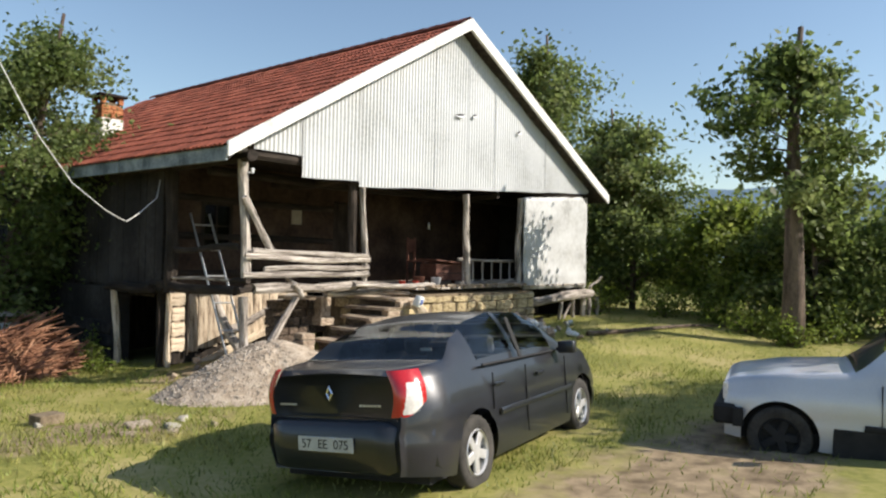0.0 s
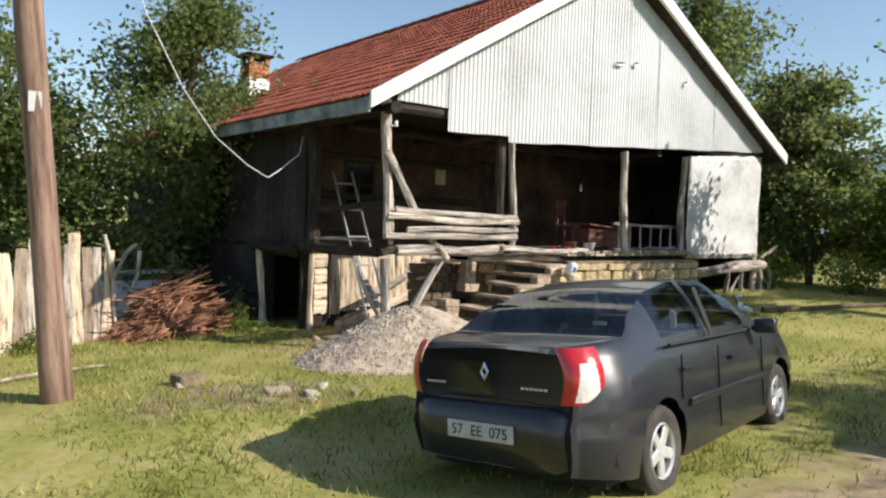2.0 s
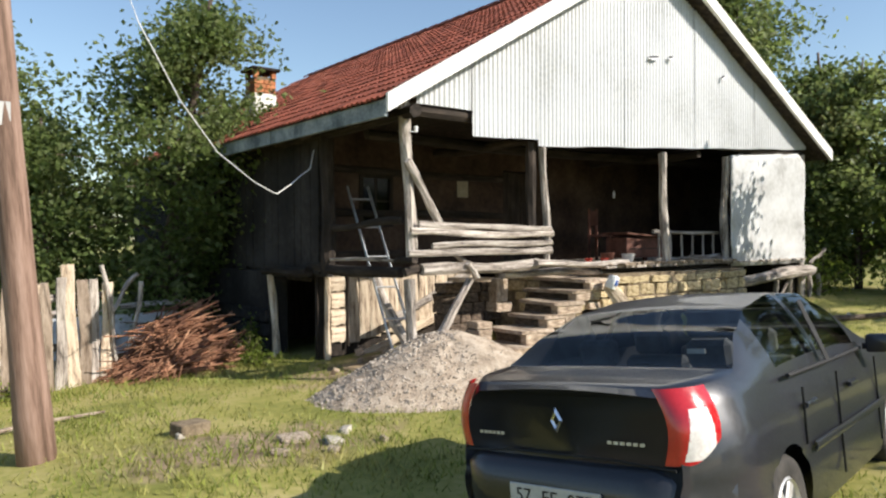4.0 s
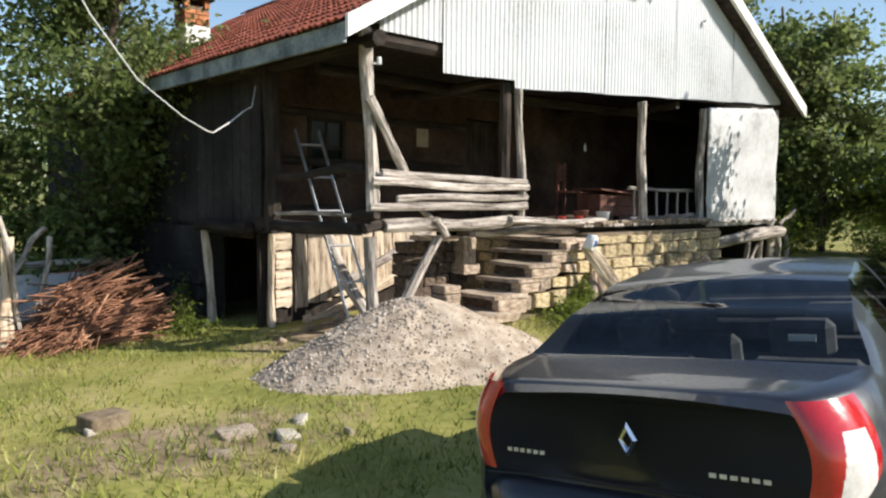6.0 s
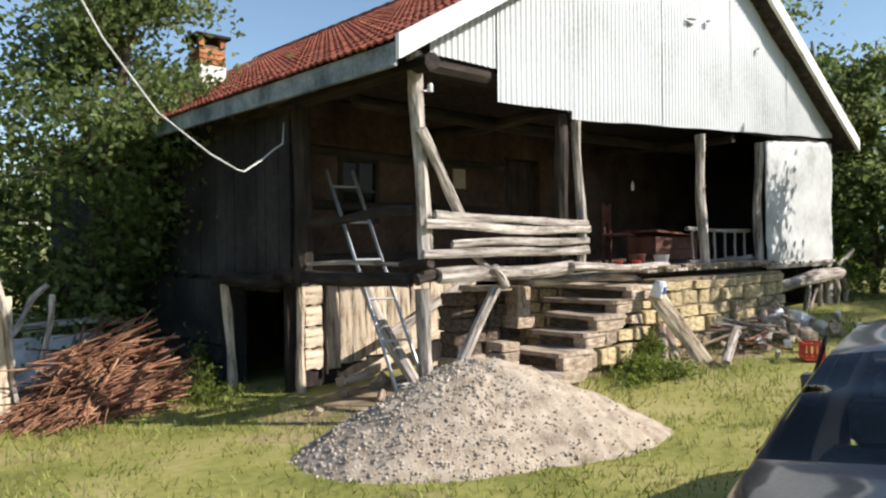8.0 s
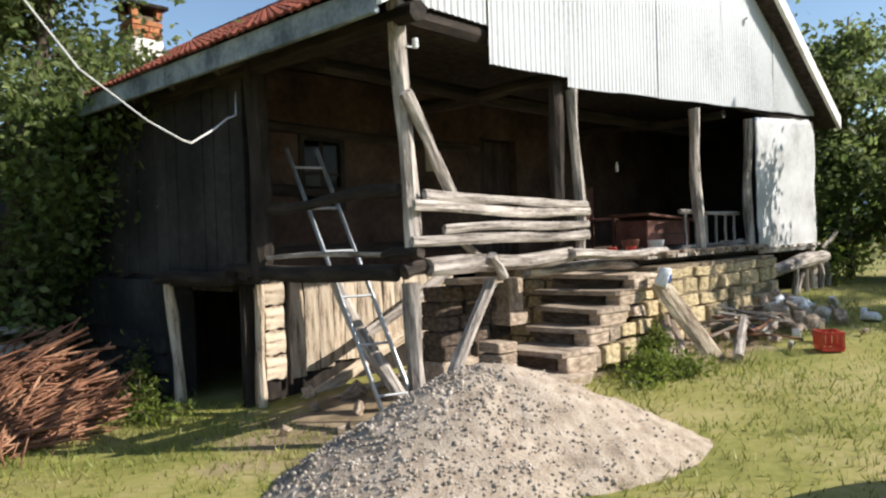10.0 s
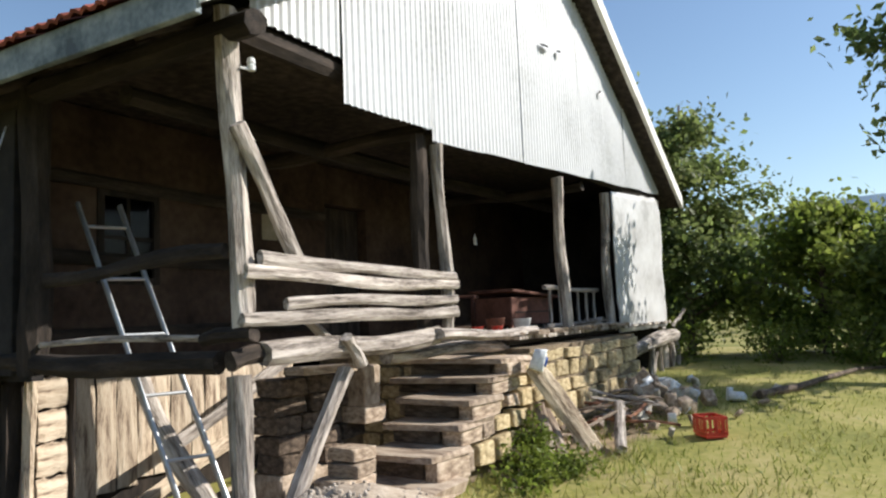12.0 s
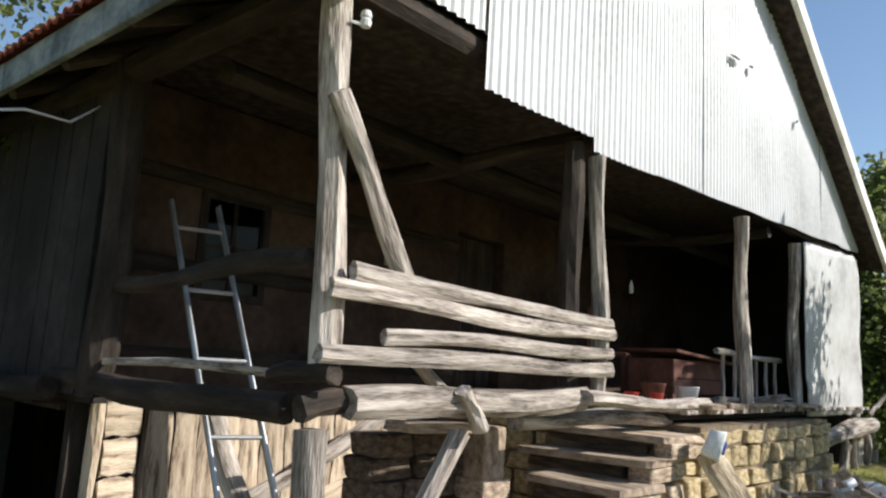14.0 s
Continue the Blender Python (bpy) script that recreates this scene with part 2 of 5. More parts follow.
# ---- mesh helpers ----
def smooth01(v):
    v = min(1.0, max(0.0, v))
    return v * v * (3 - 2 * v)


def mesh(name, verts, faces, mat, smooth=False):
    me = bpy.data.meshes.new(name)
    me.from_pydata([tuple(v) for v in verts], [], faces)
    me.materials.append(mat)
    if smooth:
        me.polygons.foreach_set("use_smooth", [True] * len(me.polygons))
    me.update()
    return me


def thing(name, me, label, category, group="", kind="", at=None):
    ob = new(name, me)
    if at is not None:
        ob.matrix_world = at
    return tagged(ob, label, category, group, kind)


def piece(name, me, parent, label="", at=None, kind=""):
    ob = new(name, me)
    ob.parent = parent
    if at is not None:
        ob.matrix_basis = at
    return tagged(ob, label, kind=kind)


class Timber(tuple):
    """A mesh that also knows the frame in which its length runs along z."""


def part(name, geo, mat, parent, label="", smooth=False, kind=""):
    if isinstance(geo, Timber):
        back = geo.axis.inverted()
        return piece(name, mesh(name, [back @ Vector(v) for v in geo[0]], geo[1], mat, smooth), parent, label, at=geo.axis, kind=kind)
    return piece(name, mesh(name, geo[0], geo[1], mat, smooth), parent, label, kind=kind)


def join(*geos):
    verts, faces = [], []
    for v, f in geos:
        k = len(verts)
        verts += list(v)
        faces += [tuple(i + k for i in q) for q in f]
    return verts, faces


def moved(geo, m):
    return [m @ Vector(v) for v in geo[0]], geo[1]


def box(x0, x1, y0, y1, z0, z1, b=0.0):
    """A box, its edges cut by b."""
    if b <= 0:
        v = [(x, y, z) for z in (z0, z1) for y in (y0, y1) for x in (x0, x1)]
        return v, [(0, 2, 3, 1), (4, 5, 7, 6), (0, 1, 5, 4), (2, 6, 7, 3), (0, 4, 6, 2), (1, 3, 7, 5)]
    bm = bmesh.new()
    bmesh.ops.create_cube(bm, size=1)
    for v in bm.verts:
        v.co = ((x0 + x1) / 2 + v.co.x * (x1 - x0), (y0 + y1) / 2 + v.co.y * (y1 - y0), (z0 + z1) / 2 + v.co.z * (z1 - z0))
    bmesh.ops.bevel(bm, geom=bm.edges[:], offset=b, segments=1, affect="EDGES")
    bm.verts.index_update()
    out = [v.co.copy() for v in bm.verts], [tuple(v.index for v in f.verts) for f in bm.faces]
    bm.free()
    return out


def beam(p0, p1, w, h, seed=0, wob=0.02, n=7, sides=8, power=3.5, taper=1.0, up=(0, 0, 1), bend=0.0):
    """A hewn timber from p0 to p1: squarish section w by h, uneven along its length, sagging by bend."""
    p0, p1 = Vector(p0), Vector(p1)
    d = (p1 - p0).normalized()
    upv = Vector(up)
    if abs(d.dot(upv)) > 0.95:
        upv = Vector((0, 1, 0))
    s = d.cross(upv).normalized()
    u = s.cross(d).normalized()
    r = random.Random(seed)
    verts, faces = [], []
    ph = [r.uniform(0, 6.3) for _ in range(6)]
    for i in range(n + 1):
        t = i / n
        k = 1 + (taper - 1) * t
        off = s * wob * math.sin(ph[0] + 5 * t) + u * (wob * math.sin(ph[1] + 6.5 * t) - bend * 4 * t * (1 - t))
        c = p0.lerp(p1, t) + off
        for j in range(sides):
            a = 2 * math.pi * (j + 0.5) / sides
            ca, sa = math.cos(a), math.sin(a)
            q = (abs(ca) ** power + abs(sa) ** power) ** (-1 / power)
            q *= 1 + 0.10 * math.sin(ph[2] + 9 * t + 2 * a) + r.uniform(-0.05, 0.05)
            e = d * (r.uniform(-0.007, 0.007) if i in (0, n) else 0)
            verts.append(c + s * ca * q * w / 2 * k + u * sa * q * h / 2 * k + e)
    for i in range(n):
        for j in range(sides):
            a, b = i * sides + j, i * sides + (j + 1) % sides
            faces.append((a, b, b + sides, a + sides))
    faces.append(tuple(range(sides - 1, -1, -1)))
    faces.append(tuple(range(n * sides, n * sides + sides)))
    out = Timber((verts, faces))
    out.axis = Matrix((s, u, d)).transposed().to_4x4()
    out.axis.translation = p0
    return out


def tube(points, radius, sides=6, taper=1.0):
    """A round bar along a line of points."""
    pts = [Vector(p) for p in points]
    verts, faces = [], []
    n = len(pts)
    for i, p in enumerate(pts):
        d = (pts[min(i + 1, n - 1)] - pts[max(i - 1, 0)]).normalized()
        s = d.cross((0, 0, 1) if abs(d.z) < 0.9 else (0, 1, 0)).normalized()
        u = s.cross(d)
        k = radius * (1 + (taper - 1) * i / (n - 1))
        verts += [p + (s * math.cos(2 * math.pi * j / sides) + u * math.sin(2 * math.pi * j / sides)) * k for j in range(sides)]
    for i in range(n - 1):
        for j in range(sides):
            a, b = i * sides + j, i * sides + (j + 1) % sides
            faces.append((a, b, b + sides, a + sides))
    faces += [tuple(range(sides - 1, -1, -1)), tuple(range((n - 1) * sides, n * sides))]
    return verts, faces


def lathe(profile, sides=20):
    """A turned shape round the y axis, from (radius, y) pairs."""
    verts, faces = [], []
    for r, y in profile:
        verts += [(r * math.cos(2 * math.pi * j / sides), y, r * math.sin(2 * math.pi * j / sides)) for j in range(sides)]
    for i in range(len(profile) - 1):
        for j in range(sides):
            a, b = i * sides + j, i * sides + (j + 1) % sides
            faces.append((a, b, b + sides, a + sides))
    return verts, faces


def rock(seed, power=5.0, rough=0.10):
    """A unit block with rounded, uneven edges."""
    r = random.Random(seed)
    off = Vector((r.uniform(0, 50), r.uniform(0, 50), r.uniform(0, 50)))
    index, verts, faces = {}, [], []

    def vid(p):
        if p not in index:
            v = Vector(p)
            q = sum(abs(c) ** power for c in v) ** (-1 / power)
            w = v * q
            w += w.normalized() * rough * noise.noise(w * 1.6 + off) * 2
            index[p] = len(verts)
            verts.append(w * 0.5)
        return index[p]

    g = (-1, -0.84, 0.84, 1)
    for ax in range(3):
        for sgn in (-1, 1):
            for i in range(3):
                for j in range(3):
                    q = []
                    for a, b in ((i, j), (i + 1, j), (i + 1, j + 1), (i, j + 1)):
                        p = [0, 0, 0]
                        p[ax], p[(ax + 1) % 3], p[(ax + 2) % 3] = sgn, g[a], g[b]
                        q.append(vid(tuple(p)))
                    faces.append(tuple(q if sgn > 0 else q[::-1]))
    return verts, faces


def gz(x, y):
    """The height of the ground."""
    w = smooth01((y + 5.0) / 3.0)
    side = (0.055 * min(x, 9.0) if x > 0 else 0.02 * max(x, -5.0)) * (0.35 + 0.65 * w)
    z = 0.12 + side - 0.035 * min(max(y, 0.0), 5.0) + 0.06 * min(max(-6.0 - y, 0.0), 5.0)
    z += 0.09 * smooth01((-3.3 - y) / 2.4)
    z += 0.12 * math.exp(-(((x + 3.4) / 1.8) ** 2) - ((y + 1.5) / 2.0) ** 2)
    return z + 0.03 * noise.noise(Vector((x * 0.5, y * 0.5, 0)))


# ---- the ground ----
def build_ground():
    fine = [-14 + 0.3 * i for i in range(101)]
    xs = [-2500, -1200, -500, -200, -90, -50, -30, -20] + fine + [20, 26, 34, 46, 65, 90, 140, 300, 800, 2500]
    ys = xs
    verts = []
    for y in ys:
        for x in xs:
            verts.append((x, y, gz(max(-14, min(16, x)), max(-14, min(16, y)))))
    n = len(xs)
    faces = [(j * n + i, j * n + i + 1, (j + 1) * n + i + 1, (j + 1) * n + i) for j in range(n - 1) for i in range(n - 1)]
    thing("ground", mesh("ground", verts, faces, GROUND, True), "sunlit meadow of short grass with worn bare earth", "ground", kind="structure")


build_ground()


def build_hills():
    verts, faces = [], []
    n = 60
    for i in range(n + 1):
        a = radians(-75 + 130 * i / n)
        x, y = math.cos(a), math.sin(a)
        h = 92 + 62 * math.exp(-(((math.degrees(a) + 1) / 8) ** 2)) + 30 * noise.noise(Vector((i * 0.13, 0.3, 0))) + 14 * noise.noise(Vector((i * 0.7, 3, 0)))
        for d, z in ((900, -5), (1000, h * 0.5), (1150, h), (1500, h * 1.05)):
            verts.append((x * d, y * d, z))
    for i in range(n):
        for j in range(3):
            a = i * 4 + j
            faces.append((a, a + 4, a + 5, a + 1))
    thing("backdrop_hills", mesh("backdrop_hills", verts, faces, HILLS, True), "wooded hills on the horizon, haze tinted in as blue", "hills", kind="structure")


build_hills()

# ---- the farmhouse ----
house = tagged(new("farmhouse"), "old timber farmhouse with red tile roof, tin gable and open porch", "house")
EAVE_Z, EAVE_ZR, RIDGE_Z, EAVE_L, RIDGE_X, EAVE_R = 3.30, 3.40, 6.20, -0.45, 4.54, 9.91
FRONT, BACK = -0.28, 11.4


def roof_z(x):
    if x < RIDGE_X:
        return EAVE_Z + (RIDGE_Z - EAVE_Z) * (x - EAVE_L) / (RIDGE_X - EAVE_L)
    return EAVE_ZR + (RIDGE_Z - EAVE_ZR) * (EAVE_R - x) / (EAVE_R - RIDGE_X)


def build_roof():
    t = 0.10
    v, f = [], []
    for y in (FRONT + 0.03, BACK):
        for x, z in ((EAVE_L + 0.03, roof_z(EAVE_L) - 0.03), (RIDGE_X, RIDGE_Z - 0.03), (EAVE_R - 0.03, roof_z(EAVE_R) - 0.03)):
            v += [(x, y, z), (x, y, z - t)]
    f = [(0, 2, 8, 6), (2, 4, 10, 8), (1, 7, 9, 3), (3, 9, 11, 5), (0, 6, 7, 1), (4, 5, 11, 10), (0, 1, 3, 2), (2, 3, 5, 4), (6, 8, 9, 7), (8, 10, 11, 9)]
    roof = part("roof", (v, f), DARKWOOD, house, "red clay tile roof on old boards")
    # barge boards of the front gable, in lengths, and the eave fascia
    for side, (xa, xb) in enumerate(((EAVE_L, RIDGE_X), (EAVE_R, RIDGE_X))):
        cuts = (0, 0.36, 0.7, 1.0)
        for k in range(3):
            a, b = (xa + (xb - xa) * c for c in (cuts[k], cuts[k + 1]))
            za, zb = roof_z(a), roof_z(b)
            y0, y1 = FRONT - 0.03 - 0.004 * k, FRONT + 0.02
            h = 0.205
            pts = [(a, za + 0.05), (b, zb + 0.05), (b, zb + 0.05 - h), (a, za + 0.05 - h)]
            vv = [(x, y0, z) for x, z in pts] + [(x, y1, z) for x, z in pts]
            part("barge_board", (vv, [(0, 1, 2, 3), (7, 6, 5, 4), (0, 4, 5, 1), (1, 5, 6, 2), (2, 6, 7, 3), (3, 7, 4, 0)]), WHITEBOARD, house, "white painted barge board, flaking")
    for k in range(4):
        y0, y1 = FRONT + 0.03 + k * 2.9, FRONT + 0.03 + (k + 1) * 2.9 - 0.01
        part("fascia", box(EAVE_L - 0.015 - 0.004 * (k % 2), EAVE_L + 0.03, y0, min(y1, BACK), EAVE_Z - 0.20, EAVE_Z - 0.01, 0.006), BLUEBOARD, house, "grey-blue weathered eave board")
    # rafter tails under the left eave
    for k in range(14):
        y = 0.25 + k * 0.8
        part("rafter", beam((EAVE_L + 0.03, y, EAVE_Z - 0.17), (0.9, y, roof_z(0.9) - 0.20), 0.09, 0.11, 900 + k), DARKWOOD, house)
    # tiles
    m1 = Vector((RIDGE_X - EAVE_L, 0, RIDGE_Z - EAVE_Z))
    m2 = Vector((RIDGE_X - EAVE_R, 0, RIDGE_Z - EAVE_ZR))
    cross = [(0.0, 0.0), (0.025, 0.020), (0.055, 0.026), (0.085, 0.006), (0.125, 0.006), (0.155, 0.026), (0.185, 0.020), (0.213, 0.0)]
    tl = 0.37
    tv, tf = [], []
    for yy, zz in cross:
        tv += [(0, yy, zz + 0.030), (tl, yy, zz + 0.002), (0, yy, zz + 0.008)]
    for i in range(len(cross) - 1):
        a = 3 * i
        tf += [(a, a + 1, a + 4, a + 3), (a, a + 3, a + 5, a + 2)]
    tile_me = mesh("tile", tv, tf, TILE)
    joined = [[], []]
    count = 0
    for side, m in ((0, m1), (1, m2)):
        rows = int((m.length - 0.02) / 0.33)
        d = m.normalized()
        nrm = Vector((-d.z, 0, d.x)) if side == 0 else Vector((d.z, 0, -d.x))
        if nrm.z < 0:
            nrm = -nrm
        start = Vector((EAVE_L - 0.05, 0, EAVE_Z - 0.035)) if side == 0 else Vector((EAVE_R + 0.05, 0, EAVE_ZR - 0.035))
        ax = Vector((0, 1, 0))
        for i in range(rows):
            for j in range(int((BACK - FRONT) / 0.214)):
                r = random.Random(i * 977 + j * 13 + side)
                p = start + d * (i * 0.33) + Vector((0, FRONT + 0.02 + j * 0.214, 0)) + nrm * r.uniform(0.0, 0.008)
                mm = Matrix((d, ax, nrm)).transposed().to_4x4()
                mm.translation = p
                mm = mm @ pose(0, 0, 0, 0, r.uniform(-0.6, 0.6), r.uniform(-0.8, 0.8))
                if side == 0 and j < 18 and count < 300:
                    piece("tile", tile_me, roof, at=mm)
                    count += 1
                else:
                    k = len(joined[0])
                    joined[0].extend(mm @ Vector(v) for v in tv)
                    joined[1].extend(tuple(q + k for q in g) for g in tf)
    piece("tiles", mesh("tiles", joined[0], joined[1], TILES), roof, "rows of interlocking red clay tiles", kind="stuff")
    # ridge tiles
    rv, rf = [], []
    for s in range(7):
        a = math.pi * s / 6
        rv += [(-0.13 * math.cos(a), 0, 0.10 * math.sin(a)), (-0.115 * math.cos(a), 0.40, 0.085 * math.sin(a))]
    rf = [(2 * s, 2 * s + 2, 2 * s + 3, 2 * s + 1) for s in range(6)]
    ridge_me = mesh("ridge_tile", rv, rf, TILE, True)
    for j in range(int((BACK - FRONT) / 0.37)):
        piece("ridge_tile", ridge_me, roof, at=pose(RIDGE_X, FRONT + j * 0.37, RIDGE_Z - 0.02))


build_roof()


def sheet_bottom(x):
    if x < 0.97:
        return 3.34
    if x < 2.105:
        return 3.03 + (x - 0.97) * 0.033
    return 2.985 + (x - 2.105) * 0.064


def build_gable():
    back = part("gable_wall", ([(x, y, z) for y in (0.03, 0.09) for x, z in ((0.12, 3.40), (RIDGE_X, RIDGE_Z - 0.20), (9.45, 3.42))], [(0, 2, 1), (3, 4, 5), (0, 1, 4, 3), (1, 2, 5, 4), (2, 0, 3, 5)]), DARKWOOD, house, "corrugated tin gable cladding on a timber frame")
    edges = [0.15, 0.97, 1.55, 2.105, 3.0, 3.9, 4.8, 5.7, 6.6, 7.5, 8.4, 9.38]
    pitch = 0.076
    for k in range(len(edges) - 1):
        xa, xb = edges[k], edges[k + 1] + 0.03
        r = random.Random(40 + k)
        base, lean = -0.012 - 0.004 * (k % 2) - (0.016 if xa > 2.0 else 0) - (0.02 if 0.9 < xa < 2 else 0), r.uniform(-0.006, 0.006)
        rows = 7
        n = int((xb - xa) / pitch * 8)
        v, f = [], []
        for i in range(n + 1):
            x = xa + (xb - xa) * i / n
            z0 = sheet_bottom(min(max(x, xa + 0.01), edges[k + 1] - 0.01)) + 0.006 * math.sin(3 * x + k)
            z1 = max(roof_z(min(max(x, 0.1), 9.4)) - 0.14, z0 + 0.001)
            for j in range(rows + 1):
                z = z0 + (z1 - z0) * j / rows
                y = base + lean * (z - z0) + 0.0105 * math.cos(2 * math.pi * x / pitch) + 0.008 * noise.noise(Vector((x * 1.1, z * 1.1, k)))
                v.append((x, y, z))
        m = rows + 1
        for i in range(n):
            for j in range(rows):
                a = i * m + j
                f.append((a, a + m, a + m + 1, a + 1))
        piece("sheet", mesh("sheet", v, f, TIN, True), back, "sun-bleached corrugated tin sheet" if k == 0 else "")
    # torn slits in the tin
    for k, (x, z, w, a) in enumerate(((4.55, 4.50, 0.30, -9), (4.98, 4.56, 0.15, -14), (6.45, 4.45, 0.14, -25))):
        v = []
        for i in range(7):
            t = i / 6 * 2 - 1
            b = 0.03 * (1 - t * t)
            v += [(t * w / 2, 0, 0.002), (t * w / 2, -b * 0.9, -b * 1.2)]
        f = [(2 * i, 2 * i + 2, 2 * i + 3, 2 * i + 1) for i in range(6)]
        piece("torn_flap", mesh("torn_flap", v, f, TIN, True), back, "bent flap of torn tin", at=pose(x, -0.075, z, 0, a, 0))
        v = []
        for i in range(9):
            t = i / 8 * 2 - 1
            b = 0.017 * (1 - t * t)
            v += [(t * w / 2, 0, b), (t * w / 2, 0, -b)]
        f = [(2 * i, 2 * i + 1, 2 * i + 3, 2 * i + 2) for i in range(8)]
        piece("slit", mesh("slit", v, f, INK), back, "dark torn slit in the tin", at=pose(x, -0.070, z + 0.018, 0, a, 0))
    # a flat tin panel with an uneven edge closes the end bay of the porch
    v, f = [], []
    nx, nz = 26, 24
    for j in range(nz + 1):
        for i in range(nx + 1):
            u, w = i / nx, j / nz
            xl = 6.74 + 0.05 * noise.noise(Vector((0, w * 7, 4)))
            x = xl + (9.34 - xl) * u
            z = 1.27 + 0.02 * noise.noise(Vector((u * 9, 0, 1))) + (1.90 + 0.20 * u - 2.2 * max(0.0, u - 0.9)) * w
            y = -0.035 + 0.03 * noise.noise(Vector((u * 3, w * 3, 8))) + (0.012 * math.sin(w * 140) if w < 0.2 else 0)
            v.append((x, y, z))
    for j in range(nz):
        for i in range(nx):
            a = j * (nx + 1) + i
            f.append((a, a + 1, a + nx + 2, a + nx + 1))
    p = part("tin_panel", (v, f), TINFLAT, house, "flat pale tin panel, uneven along one edge", True)
    sol = p.modifiers.new("thickness", "SOLIDIFY")
    sol.thickness = 0.012
    sol.offset = 1
    part("panel_post", beam((9.36, 0.05, 0.5), (9.36, 0.05, 3.35), 0.12, 0.12, 5), GREYWOOD, house)
    part("panel_post", beam((6.74, 0.07, 1.3), (6.74, 0.07, 3.15), 0.12, 0.12, 6), GREYWOOD, house)
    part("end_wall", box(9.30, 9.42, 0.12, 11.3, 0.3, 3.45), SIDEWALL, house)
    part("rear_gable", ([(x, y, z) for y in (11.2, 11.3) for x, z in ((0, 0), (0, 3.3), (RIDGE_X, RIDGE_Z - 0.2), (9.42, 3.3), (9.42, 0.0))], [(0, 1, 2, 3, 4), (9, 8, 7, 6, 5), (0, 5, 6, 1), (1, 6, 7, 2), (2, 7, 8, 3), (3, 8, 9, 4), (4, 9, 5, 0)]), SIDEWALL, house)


build_gable()


def build_frame():
    P = lambda n, g, m, lab="": part(n, g, m, house, lab)
    P("corner_post", beam((0.07, 0.0, 1.50), (-0.01, 0.02, 3.34), 0.125, 0.12, 11, 0.01, 9), GREYWOOD, "grey weathered corner post")
    P("lower_post", beam((0.10, 0.02, -0.05), (0.05, 0.02, 1.30), 0.125, 0.13, 12, 0.008, 7), GREYWOOD, "grey post carrying the porch corner")
    P("corner_block", beam((-0.06, -0.02, 1.39), (0.22, -0.02, 1.42), 0.09, 0.10, 13, 0.008, 3, 8, 5), DARKWOOD)
    P("corner_block", beam((0.02, -0.12, 1.53), (0.02, 0.25, 1.51), 0.09, 0.08, 14, 0.008, 3, 8, 5), DARKWOOD)
    P("brace", beam((-0.045, -0.085, 2.66), (0.41, -0.085, 1.955), 0.08, 0.095, 15, 0.004), GREYWOOD, "slanting grey brace")
    P("porch_post", beam((2.30, 0.0, 1.44), (2.22, 0.0, 2.98), 0.09, 0.10, 16, 0.014, 9), GREYWOOD, "crooked grey porch post")
    P("porch_post", beam((2.12, 0.12, 1.44), (2.12, 0.12, 3.05), 0.14, 0.13, 17, 0.02, 9), DARKWOOD)
    P("porch_post", beam((4.965, 0.0, 1.36), (4.83, 0.0, 3.08), 0.125, 0.125, 18, 0.02, 10, power=2.2), GREYWOOD, "round crooked porch post")
    for k, (x0, z0, x1, z1, h) in enumerate(((0.09, 1.95, 2.29, 1.905, 0.088), (-0.02, 1.85, 2.335, 1.825, 0.088), (0.28, 1.685, 2.31, 1.715, 0.08), (-0.07, 1.61, 2.30, 1.625, 0.09))):
        P("rail", beam((x0, -0.10 - 0.012 * k, z0), (x1, -0.09, z1), 0.045, h * 0.88, 21 + k, 0.012, 14, 8, 4.5, 1.0 if k else 0.85, bend=(0.025, 0.012, -0.004, 0.018)[k]), GREYWOOD, "rough split-timber porch rail" if k == 0 else "")
    P("sill_log", beam((0.16, -0.05, 1.40), (2.1, -0.02, 1.42), 0.13, 0.135, 31, 0.015, 10, power=2.8), GREYWOOD, "bleached sill log along the porch edge")
    P("sill_log", beam((2.0, -0.06, 1.43), (3.95, -0.04, 1.385), 0.14, 0.09, 32, 0.015, 10, power=2.6), GREYWOOD)
    P("sill_log", beam((1.6, 0.12, 1.31), (3.5, 0.12, 1.28), 0.14, 0.10, 33, 0.02, 8, power=2.6), GREYWOOD)
    P("prop", beam((0.14, 0.0, 0.05), (0.93, 0.0, 1.27), 0.12, 0.11, 34, 0.012, 8, power=2.4, taper=0.85), GREYWOOD, "leaning split-log prop under the porch")
    P("prop", beam((0.80, -0.14, 1.48), (0.95, -0.12, 1.30), 0.085, 0.07, 35, 0.01, 4), GREYWOOD)
    P("prop", beam((0.86, 0.3, 1.62), (1.2, 0.25, 1.40), 0.09, 0.06, 36, 0.01, 4), GREYWOOD)
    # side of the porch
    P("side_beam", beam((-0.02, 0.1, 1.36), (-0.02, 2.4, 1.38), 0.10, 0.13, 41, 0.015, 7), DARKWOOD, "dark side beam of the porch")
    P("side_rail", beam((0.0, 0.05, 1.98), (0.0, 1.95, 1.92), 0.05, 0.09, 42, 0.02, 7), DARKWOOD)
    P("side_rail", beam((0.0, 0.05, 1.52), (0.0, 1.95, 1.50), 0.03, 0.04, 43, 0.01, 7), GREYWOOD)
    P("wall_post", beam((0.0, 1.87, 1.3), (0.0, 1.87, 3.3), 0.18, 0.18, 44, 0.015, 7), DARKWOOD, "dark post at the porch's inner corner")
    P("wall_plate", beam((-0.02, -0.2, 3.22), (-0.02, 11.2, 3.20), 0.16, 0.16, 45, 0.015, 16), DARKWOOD)
